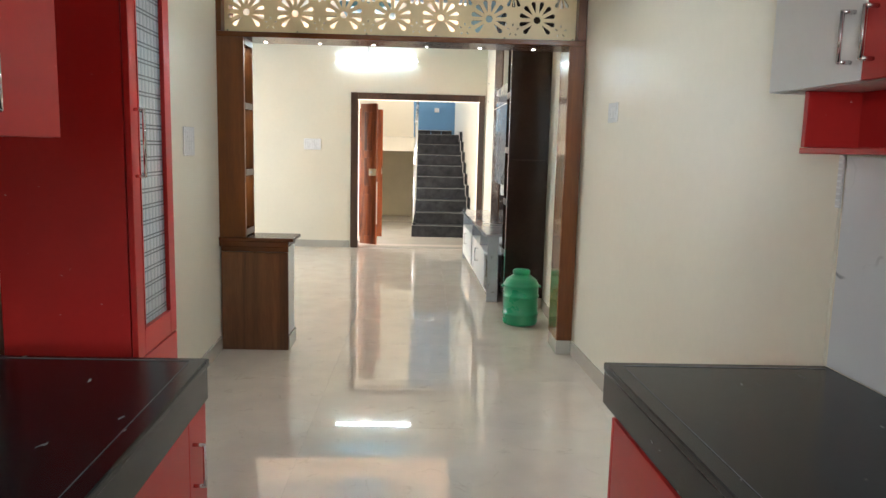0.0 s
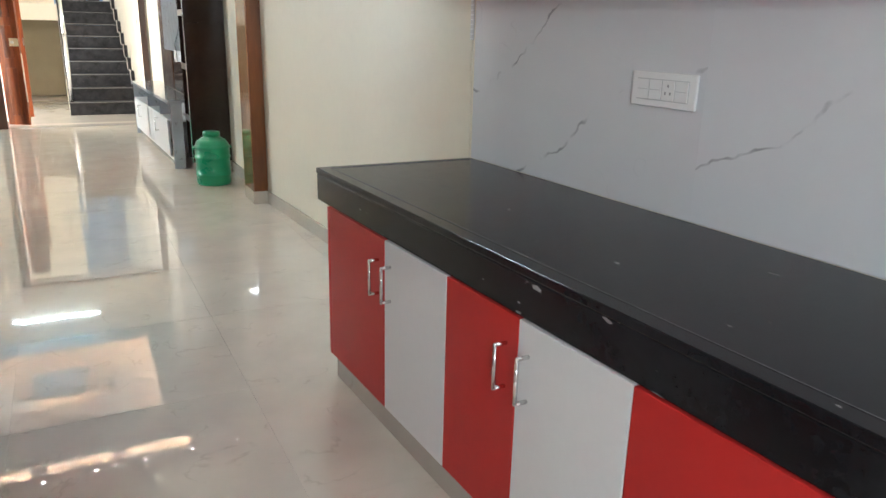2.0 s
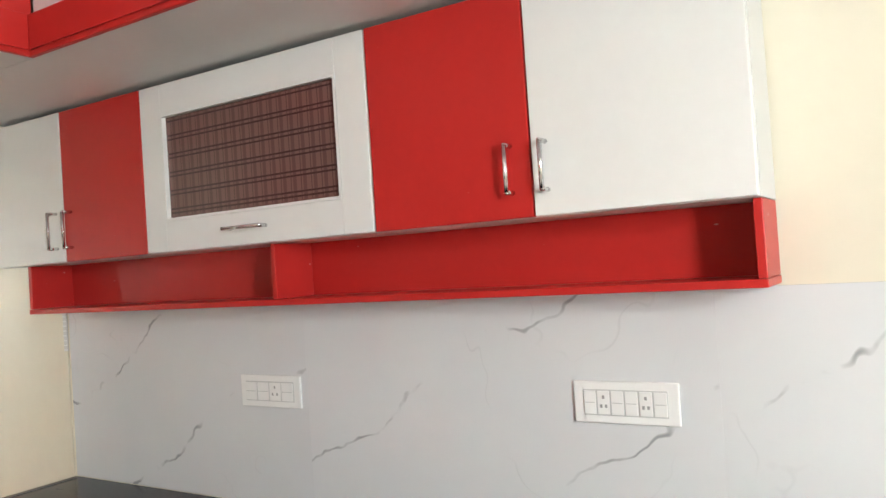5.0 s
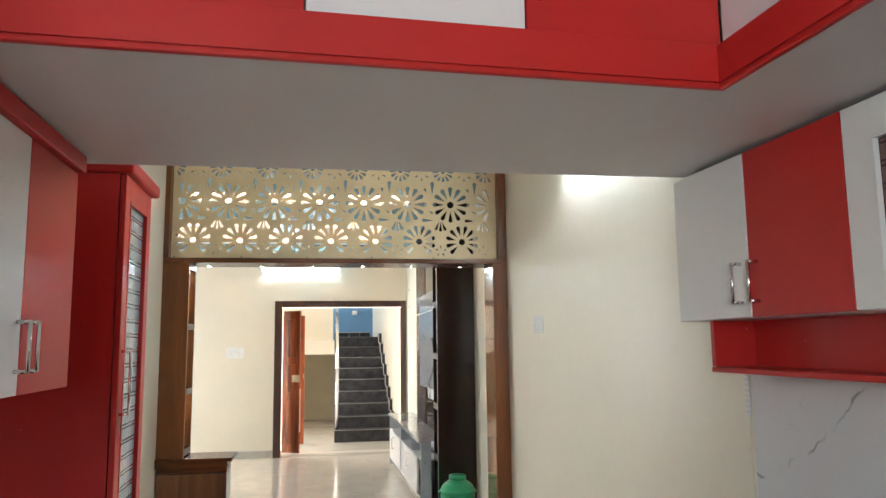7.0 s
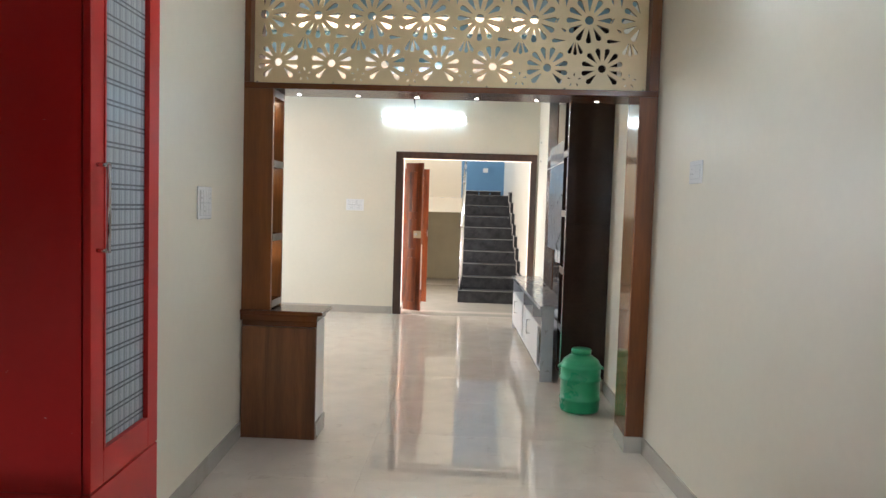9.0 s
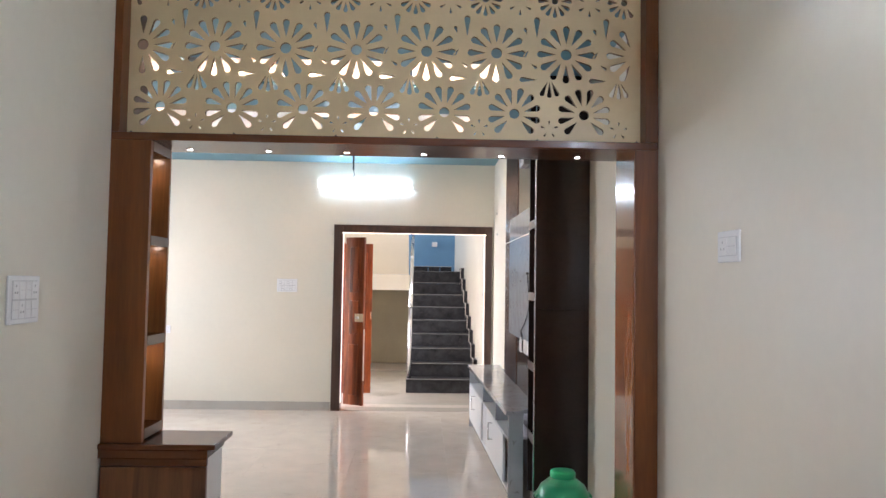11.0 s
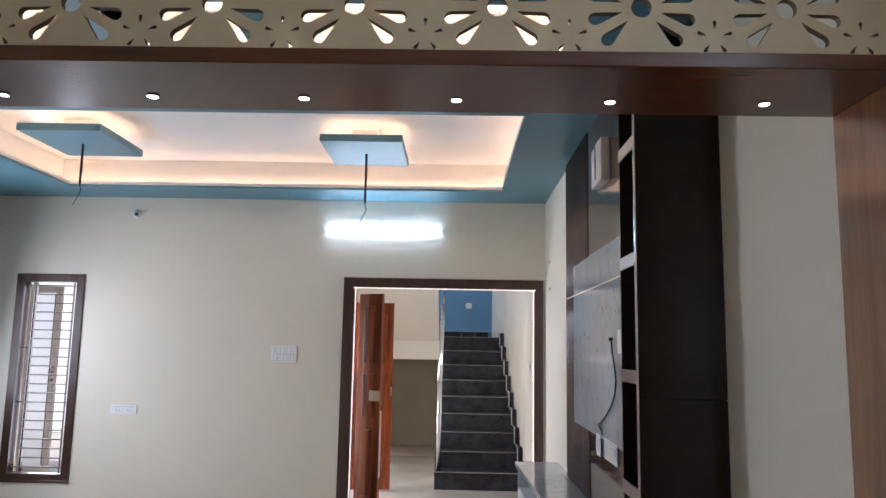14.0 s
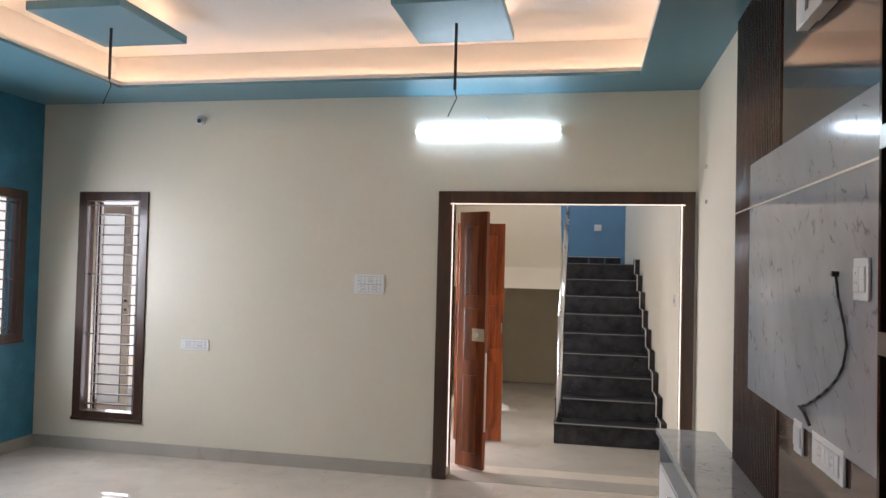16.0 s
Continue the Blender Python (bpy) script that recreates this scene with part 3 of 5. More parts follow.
t = thing("end_panel", (1.75, 3.04, 0), "red laminate end panel of the base cabinets", "panel")
part("panel", box(1.414, XT - 0.02, 2.962, 2.98, 0.1, 0.694, 0.002), M_RED, t)

SX0, SX1, SY0, SY1 = 1.532, 2.02, -0.20, 0.537     # sink cut-out


def worktop(name, x0, x1, y0, y1, label, hole=None, front=0):
    t = thing(name, ((x0 + x1) / 2, (y0 + y1) / 2, 0.73), label, "worktop")
    bm = bmesh.new()
    if hole:
        a, b, c, d = hole
        for q in ((x0, x1, y0, c), (x0, x1, d, y1), (x0, a, c, d), (b, x1, c, d)):
            bx(bm, *q, 0.797, 0.82)
        lip = [e for e in bm.edges if all(abs(v.co.x - x0) < 1e-4 for v in e.verts) and abs(e.verts[0].co.z - e.verts[1].co.z) < 1e-4]
        bmesh.ops.bevel(bm, geom=lip, offset=0.004, segments=2, profile=0.5, affect="EDGES")
    else:
        bx(bm, x0, x1, y0, y1, 0.797, 0.82, 0.006)
    part("slab", bm, M_COUNTER, t)
    e = bmesh.new()
    if front < 0:
        bx(e, x0 + 0.001, x0 + 0.032, y0, y1 - 0.002, 0.696, 0.797, 0.004)
        bx(e, x0 + 0.034, x1, y1 - 0.032, y1 - 0.002, 0.696, 0.797, 0.004)
    else:
        bx(e, x1 - 0.032, x1 - 0.006, y0, y1 - 0.002, 0.696, 0.797, 0.004)
        bx(e, x0, x1 - 0.034, y1 - 0.032, y1 - 0.002, 0.696, 0.797, 0.004)
    part("edge", e, M_COUNTER, t, "black granite edge strip")
    s = bmesh.new()
    if front < 0:
        bx(s, x0 + 0.05, x1 - 0.02, y1 - 0.035, y1 - 0.029, 0.8201, 0.8216)
        bx(s, x0 + 0.048, x0 + 0.05, y0, y1 - 0.036, 0.8201, 0.8213)
    else:
        bx(s, x0 + 0.02, x1 - 0.05, y1 - 0.035, y1 - 0.029, 0.8201, 0.8216)
        bx(s, x1 - 0.05, x1 - 0.048, y0, y1 - 0.036, 0.8201, 0.8213)
    part("joint_line", s, M_JOINT, t, "pale dusty joint along the worktop edge")
    return t


worktop("worktop_sink_side", 1.419, XT - 0.004, YB + 0.01, YK, "polished black granite worktop with a sink cut-out", (SX0, SX1, SY0, SY1), -1)
worktop("worktop_tall_side", XL + 0.004, 0.245, 1.0, 3.08, "polished black granite worktop", None, 1)

t = thing("sink", (1.81, 0.17, 0.62), "stainless steel kitchen sink set in black granite", "sink")
bm = bmesh.new()
for q in ((SX0 + 0.002, SX1 - 0.002, SY0 + 0.002, SY0 + 0.022), (SX0 + 0.002, SX1 - 0.002, SY1 - 0.022, SY1 - 0.002), (SX0 + 0.002, SX0 + 0.022, SY0 + 0.022, SY1 - 0.022), (SX1 - 0.022, SX1 - 0.002, SY0 + 0.022, SY1 - 0.022)):
    bx(bm, *q, 0.81, 0.8235)
part("rim", bm, M_STEEL, t)
bm = bmesh.new()
loops = []
for inset, z in ((0.022, 0.815), (0.026, 0.66), (0.05, 0.628), (0.075, 0.622)):
    a, b, c, d = SX0 + inset, SX1 - inset, SY0 + inset, SY1 - inset
    loops.append([bm.verts.new((x, y, z)) for x, y in ((a, c), (b, c), (b, d), (a, d))])
for p, q in zip(loops, loops[1:]):
    for i in range(4):
        bm.faces.new((p[i], p[(i + 1) % 4], q[(i + 1) % 4], q[i]))
bm.faces.new(loops[-1])
bmesh.ops.solidify(bm, geom=bm.faces[:], thickness=0.0015)
part("bowl", bm, M_STEEL, t)
part("drain", cyl(bmesh.new(), (1.81, 0.17, 0.6235), (1.81, 0.17, 0.628), 0.045, 24), M_CHROME, t)

# tap outlet stub on the tiled wall
t = thing("pipe_outlet", (XT - 0.03, 0.2, 0.91), "capped water outlet in a square recess of the tiled wall", "outlet")
part("plate", box(XT - 0.006, XT - 0.0005, 0.165, 0.235, 0.918, 0.988, 0.002), M_GREYPL, t)
part("cap", cyl(bmesh.new(), (XT - 0.035, 0.195, 0.952), (XT - 0.006, 0.195, 0.952), 0.019, 20), M_PLASTIC, t, smooth=True)

# left base units
ysl = [3.06, 2.885, 2.38, 1.9, 1.45, 1.01]
cl = [R_, R_, W_, R_, W_, R_, W_, R_, W_, R_]
for i, (b, a) in enumerate(zip(ysl, ysl[1:])):
    m, lab = cl[i]
    unit("base_cabinet", XL + 0.02, 0.235, a, b, 0.1, 0.695, "+x", m, f"{lab} base cabinet door under the black granite worktop", None if i == 1 else ((a + 0.035) if i == 0 else (b - 0.06), 0.50, 0.62), group="base cabinets under the worktops")
setting("trim_kick_left", box(XL + 0.02, 0.2, 1.01, 3.05, 0, 0.099), M_SKIRT, "beige tile plinth under the base cabinets", "plinth")


def glass_door(name, x, y0, y1, z0, z1, out, frame_m, glass_m, label, stile, handle, depth, category="cabinet", rail=0.0):
    """A cabinet whose door has a wide frame round a printed glass; x is the door's outer face."""
    s = 1 if out > 0 else -1
    rail = rail or stile
    t = thing(name, (x - s * depth / 2, (y0 + y1) / 2, z0), label, category)
    body = bmesh.new()
    bx(body, min(x - s * 0.024, x - s * depth), max(x - s * 0.024, x - s * depth), y0, y1, z0, z1)
    part("body", body, frame_m, t)
    fr = bmesh.new()
    xa, xb = min(x, x - s * 0.02), max(x, x - s * 0.02)
    g = 0.002
    bx(fr, xa, xb, y0 + g, y0 + stile, z0 + g, z1 - g, 0.002)
    bx(fr, xa, xb, y1 - stile, y1 - g, z0 + g, z1 - g, 0.002)
    bx(fr, xa, xb, y0 + stile, y1 - stile, z0 + g, z0 + rail, 0.002)
    bx(fr, xa, xb, y0 + stile, y1 - stile, z1 - rail, z1 - g, 0.002)
    dr = part("door_frame", fr, frame_m, t)
    xg = x - s * 0.014
    part("glass", box(min(xg, xg - s * 0.004), max(xg, xg - s * 0.004), y0 + stile + 0.001, y1 - stile - 0.001, z0 + rail + 0.001, z1 - rail - 0.001), glass_m, dr, "frosted glass printed with a fine check")
    bead = bmesh.new()
    i0, i1, k0, k1 = y0 + stile, y1 - stile, z0 + rail, z1 - rail
    xc, xd = min(x - s * 0.013, x + s * 0.002), max(x - s * 0.013, x + s * 0.002)
    for q in ((i0 + 0.0005, i1 - 0.0005, k0 + 0.0005, k0 + 0.008), (i0 + 0.0005, i1 - 0.0005, k1 - 0.008, k1 - 0.0005), (i0 + 0.0005, i0 + 0.008, k0 + 0.008, k1 - 0.008), (i1 - 0.008, i1 - 0.0005, k0 + 0.008, k1 - 0.008)):
        bx(bead, xc, xd, q[0], q[1], q[2], q[3])
    part("bead", bead, frame_m, dr)
    if handle:
        y, a, b, along = handle
        d_handle(x, y, a, b, (s, 0), dr, along)
    return t


# right wall units over an open shelf
UX = 1.895
unit("wall_cabinet", UX, XT - 0.004, 2.759, 3.185, 1.632, 2.147, "-x", M_WHITE, "white laminate wall cabinet hung over the worktop", (2.80, 1.68, 1.80), group="wall cabinets")
unit("wall_cabinet", UX, XT - 0.004, 2.337, 2.757, 1.632, 2.147, "-x", M_RED, "red laminate wall cabinet hung over the worktop", (2.715, 1.68, 1.80), group="wall cabinets")
glass_door("wall_cabinet", UX, 1.467, 2.335, 1.632, 2.147, -1, M_WHITE, M_GLASSRED, "white lift-up wall cabinet with a maroon check glass", 0.095, (1.90, 1.682, 0.135, "y"), XT - UX - 0.004)
unit("wall_cabinet", UX, XT - 0.004, 1.037, 1.465, 1.632, 2.147, "-x", M_RED, "red laminate wall cabinet hung over the worktop", (1.083, 1.69, 1.795), group="wall cabinets")
unit("wall_cabinet", UX, XT - 0.004, 0.58, 1.035, 1.632, 2.147, "-x", M_WHITE, "white laminate wall cabinet hung over the worktop", (1.0, 1.69, 1.795), group="wall cabinets")
t = thing("open_shelf", (2.02, 1.8, 1.45), "red laminate open shelf under the wall cabinets", "shelf")
part("bottom_board", box(1.93, XT - 0.004, 0.58, 3.056, 1.457, 1.474, 0.002), M_RED, t)
part("back_board", box(XT - 0.014, XT - 0.004, 0.60, 3.036, 1.475, 1.631), M_RED, t)
part("end_board", box(1.932, XT - 0.004, 3.037, 3.055, 1.475, 1.631, 0.002), M_RED, t)
part("end_board", box(1.932, XT - 0.004, 0.581, 0.599, 1.475, 1.631, 0.002), M_RED, t)
part("divider", box(1.935, XT - 0.016, 1.845, 1.863, 1.475, 1.631, 0.002), M_RED, t)

# left wall units
uy = [3.035, 2.645, 2.2, 1.75, 1.3, 0.85]
for i, (b, a) in enumerate(zip(uy, uy[1:])):
    m, lab = (R_, W_)[i % 2]
    unit("wall_cabinet", XL + 0.004, -0.135, a, b, 1.45, 2.10, "+x", m, f"{lab} wall cabinet on the tall-unit side", ((a + 0.03) if i % 2 == 0 else (b - 0.03), 1.51, 1.63), group="wall cabinets", body=M_RED)
setting("trim_cornice_left", box(XL + 0.004, -0.115, 0.85, 3.05, 2.101, 2.155, 0.006), M_RED, "red laminate cornice over the wall cabinets", "trim")

# tall pantry unit with a check glass door
t = glass_door("tall_cabinet", -0.083, 3.42, 3.86, 0.70, 2.19, 1, M_RED, M_GLASSGREY, "tall red pantry cabinet with a grey check glass door", 0.074, (3.455, 1.33, 1.55, "z"), 0.45, rail=0.09)
part("cornice", box(XL + 0.06, -0.055, 3.405, 3.89, 2.191, 2.24, 0.008), M_RED, t)
part("lower_body", box(XL + 0.06, -0.107, 3.42, 3.86, 0.0, 0.698), M_RED, t)
part("lower_door", box(-0.104, -0.083, 3.422, 3.858, 0.1, 0.697, 0.002), M_RED, t)

# loft bridging the kitchen's end and running along the wall
LB, LT, LX, LY0, LY1 = 2.163, 2.274, 1.525, 2.26, 3.17
t = thing("storage_loft", (0.7, 2.7, LB), "white-bottomed storage loft with red edge band over the kitchen's end", "loft")
SKEW = 0.068                            # the bridge stands a little askew to the wall run
part("bottom", box(XL + 0.004, LX + 0.017, LY0 + 0.018, LY1, LB, LB + 0.03), M_LOFTWHITE, t, "matt white underside board")
part("edge_band", box(XL + 0.004, LX, LY0, LY0 + 0.017, LB - 0.002, LT, 0.004), M_RED, t, "red edge band")
part("bead", box(XL + 0.004, LX - 0.008, LY0 - 0.008, LY0 - 0.0005, LB + 0.012, LB + 0.02), M_RED, t)
part("back_board", box(XL + 0.004, XT - 0.004, LY1 - 0.0201, LY1 - 0.001, LB + 0.031, CEIL - 0.005), M_LOFTWHITE, t)
bxs = [-0.566, 0.03, 0.545, 1.05, 1.555]
for i, (a, b) in enumerate(zip(bxs, bxs[1:])):
    m = (M_WHITE, M_RED, M_WHITE, M_RED)[i]
    d = part("door", box(a + 0.002, b - 0.002, LY0 + 0.03, LY0 + 0.048, LT + 0.002, CEIL - 0.01, 0.002), m, t)
    d_handle((b - 0.062) if i % 2 == 0 else (a + 0.036), LY0 + 0.03, LT + 0.09, LT + 0.22, (0, -1), d)
SKEW = 0.0
t = thing("storage_loft", (1.85, 0.3, LB), "white-bottomed storage loft with red edge band along the wall", "loft")
part("bottom", box(LX + 0.018, XT - 0.004, YB + 0.01, LY1, LB, LB + 0.03), M_LOFTWHITE, t, "matt white underside board")
part("edge_band", box(LX, LX + 0.017, YB + 0.01, LY0 + 0.016, LB - 0.002, LT, 0.004), M_RED, t, "red edge band")
part("bead", box(LX - 0.008, LX - 0.0005, YB + 0.01, LY0 - 0.009, LB + 0.012, LB + 0.02), M_RED, t)
lys = [2.288, 1.812, 1.32, 0.8, 0.3, -0.3, -0.9, -1.78]
for i, (b, a) in enumerate(zip(lys, lys[1:])):
    m = (M_WHITE, M_RED)[i % 2]
    d = part("door", box(LX + 0.03, LX + 0.048, a + 0.002, b - 0.002, LT + 0.002, CEIL - 0.01, 0.002), m, t)
    d_handle(LX + 0.03, (a + 0.05) if i % 2 == 0 else (b - 0.05), LT + 0.09, LT + 0.22, (-1, 0), d)


# switch plates
def plate(name, centre, size, normal, label, rows=1, keys=4, category="switch"):
    """A modular switch plate on a wall; size: along the wall, up. normal: x or y with a sign."""
    cx, cy, cz = centre
    w, h = size[0] / 2, size[1] / 2
    t = thing(name, (cx, cy, cz - h), label, category)

    def slab(u0, u1, v0, v1, d0, d1, bev):
        s = -1 if "-" in normal else 1
        if "x" in normal:
            return box(min(cx + s * d0, cx + s * d1), max(cx + s * d0, cx + s * d1), cy + u0, cy + u1, cz + v0, cz + v1, bev)
        return box(cx + u0, cx + u1, min(cy + s * d0, cy + s * d1), max(cy + s * d0, cy + s * d1), cz + v0, cz + v1, bev)

    part("plate", slab(-w, w, -h, h, 0.0005, 0.010, 0.004), M_PLASTIC, t)
    iw, ih = w * 0.8, h * 0.62 if rows == 1 else h * 0.8
    part("inset", slab(-iw, iw, -ih, ih, 0.0102, 0.0115, 0.0005), M_SOCKET, t)
    for r in range(rows):
        v0 = -ih + 2 * ih * r / rows + 0.003
        v1 = -ih + 2 * ih * (r + 1) / rows - 0.003
        for k in range(keys):
            u0 = -iw + 2 * iw * k / keys + 0.002
            u1 = -iw + 2 * iw * (k + 1) / keys - 0.002
            part("key", slab(u0, u1, v0, v1, 0.0116, 0.0145, 0.001), M_PLASTIC, t)
            um, vm = (u0 + u1) / 2, (v0 + v1) / 2
            if (k + r) % 3 == 1:
                for du, dv in ((0, 0.24), (-0.2, -0.14), (0.2, -0.14)):
                    uh, vh = um + du * (u1 - u0), vm + dv * (v1 - v0)
                    part("socket_hole", slab(uh - 0.003, uh + 0.003, vh - 0.004, vh + 0.004, 0.01455, 0.0149, 0), M_HOLE, t)
            else:
                part("rocker_line", slab(u0 + 0.003, u1 - 0.003, vm - 0.001, vm + 0.001, 0.01455, 0.0149, 0), M_SOCKET, t)
    return t


plate("socket_plate", (XT, 2.055, 1.181), (0.25, 0.10), "-x", "white modular socket plate on the marble tiles", 1, 4)
plate("socket_plate", (XT, 0.932, 1.19), (0.25, 0.10), "-x", "wide white modular switch and socket plate on the marble tiles", 1, 6)
LEAN = 0.05
plate("switch_plate", (XLD, 5.275, 1.452), (0.215, 0.165), "+x", "white two-row switch board on the cream wall", 2, 4)
LEAN = 0.052
plate("switch_plate", (XT, 5.335, 1.68), (0.165, 0.115), "-x", "square white socket plate on the cream wall", 1, 2)
LEAN = 0.042

t = thing("corner_bead", (XT - 0.004, 3.09, 1.30), "short white perforated corner bead at the tile edge", "corner bead")
part("strip", box(XT - 0.004, XT - 0.0005, 3.106, 3.131, 1.30, 1.456), M_LOFTWHITE, t)
for k in range(9):
    part("rung", box(XT - 0.007, XT - 0.0042, 3.1092, 3.1278, 1.302 + 0.0185 * k, 1.308 + 0.0185 * k), M_PLASTIC, t)

LEAN = 0.0

# -------------------------------------------------- partition with jali
t = thing("partition_frame", (0.72, YP0, 0), "dark brown veneered wooden partition frame with lit niches", "partition")
PL, PR, PX0, PX1 = -0.366, 1.838, -0.552, 1.945
part("header", box(PX0, PX1, YP0, YP1, 2.995, CEIL - 0.002, 0.003), M_WOODX, t)
part("header_bead", box(PX0 + 0.03, PX1 - 0.05, YP0 - 0.006, YP0 - 0.0005, 2.997, 3.012, 0.002), M_WOODX, t)
part("beam", box(PX0, PX1, YP0, YP1, 2.155, 2.19, 0.003), M_WOODX, t)
part("jamb", box(PX0, -0.511, YP0, YP1, 2.191, 2.994, 0.002), M_WOOD, t)
part("jamb", box(1.886, PX1, YP0, YP1, 2.191, 2.994, 0.002), M_WOOD, t)
part("post", box(PR, PX1, YP0, YP1, 0.101, 2.154, 0.003), M_WOOD, t)
part("post_reveal", box(PR - 0.004, PR - 0.0005, YP0 + 0.006, YP1 - 0.004, 0.101, 2.154), M_REVEAL, t, "glossy reveal face of the post")
part("post_base", box(PR - 0.006, PX1 - 0.001, YP0 - 0.004, YP1, 0.0, 0.10), M_SKIRT, t, "tile base of the post")
# niche post: front panel, back panel, shelves open to the passage
YN = 6.27
part("front_panel", box(PX0, PL, YP0, YP0 + 0.03, 0.80, 2.154, 0.002), M_WOOD, t)
part("back_panel", box(PX0, PX0 + 0.028, YP0 + 0.031, YN, 0.80, 2.154), M_NICHE, t, "honey brown niche back")
part("rear_panel", box(PX0, PL, YN, YN + 0.02, 0.80, 2.154, 0.002), M_NICHE, t, "honey brown rear board of the niches")
for z in (0.81, 1.225, 1.68, 2.11):
    s = part("niche_shelf", box(PX0 + 0.029, PL - 0.002, YP0 + 0.031, YN - 0.001, z, z + 0.045, 0.002), M_WOODX, t)
    part("shelf_lip", box(PL - 0.0015, PL + 0.002, YP0 + 0.031, YN - 0.001, z + 0.001, z + 0.044), M_LIP, s, "grey-brown shelf lip")
    if z > 1:
        part("niche_light", cyl(bmesh.new(), (-0.45, 6.18, z - 0.004), (-0.45, 6.18, z - 0.0005), 0.022, 16), M_NLED, s, "small warm downlight")

t = thing("partition_cabinet", (-0.30, 6.13, 0), "low walnut veneer cabinet at the foot of the partition", "cabinet")
part("body", box(-0.51, -0.079, YP0 + 0.004, YN + 0.01, 0.001, 0.735), M_WHITE, t, "pale laminate side")
part("front_panel", box(-0.535, -0.072, YP0 - 0.018, YP0 + 0.003, 0.001, 0.70, 0.002), M_CABWOOD, t)
part("upper_band", box(PX0, -0.068, YP0 - 0.022, YN + 0.01, 0.737, 0.775, 0.003), M_WOODX, t)
part("frieze", box(-0.535, -0.071, YP0 - 0.016, YP0 + 0.003, 0.703, 0.736, 0.002), M_WOODX, t)
part("top", box(PX0, -0.034, YP0 - 0.03, YN + 0.03, 0.776, 0.80, 0.005), M_WOODX, t, "overhanging glossy top board")
part("side_base", box(-0.0785, -0.066, YP0 + 0.004, YN + 0.01, 0.001, 0.10), M_SKIRT, t, "tile base strip")

# spotlights in the beam
for i in range(6):
    x = -0.262 + 0.376 * i
    s = thing("spotlight", (x, 6.24, 2.148), "small round recessed spotlight, lit, in the wooden beam", "spotlight", "spotlights in the beam")
    rim = bmesh.new()
    lathe(rim, [(0.0115, 0.006), (0.0155, 0.006), (0.0155, 0.004), (0.0145, 0.003), (0.012, 0.004)], (x, 6.24, 2.148), 24)
    part("rim", rim, M_STEEL, s, smooth=True)
    part("lens", cyl(bmesh.new(), (x, 6.24, 2.1515), (x, 6.24, 2.1535), 0.0117, 20), M_SPOT, s, "glowing lens")


def petal(cx, cz, ang, r0, r1, wid, n=5):
    """Outline of a teardrop from r0 (pointed) to r1 (round) along ang."""
    pts = [(r0, 0.0)]
    rc = r1 - wid
    for k in range(n + 1):
        a = -math.pi * 0.55 + math.pi * 1.1 * k / n
        pts.append((rc + wid * math.cos(a), wid * math.sin(a)))
    c, s = math.cos(ang), math.sin(ang)
    return [(cx + u * c - v * s, cz + u * s + v * c) for u, v in pts]


def ring(cx, cz, r, n=14):
    return [(cx + r * math.cos(2 * math.pi * k / n), cz + r * math.sin(2 * math.pi * k / n)) for k in range(n)]


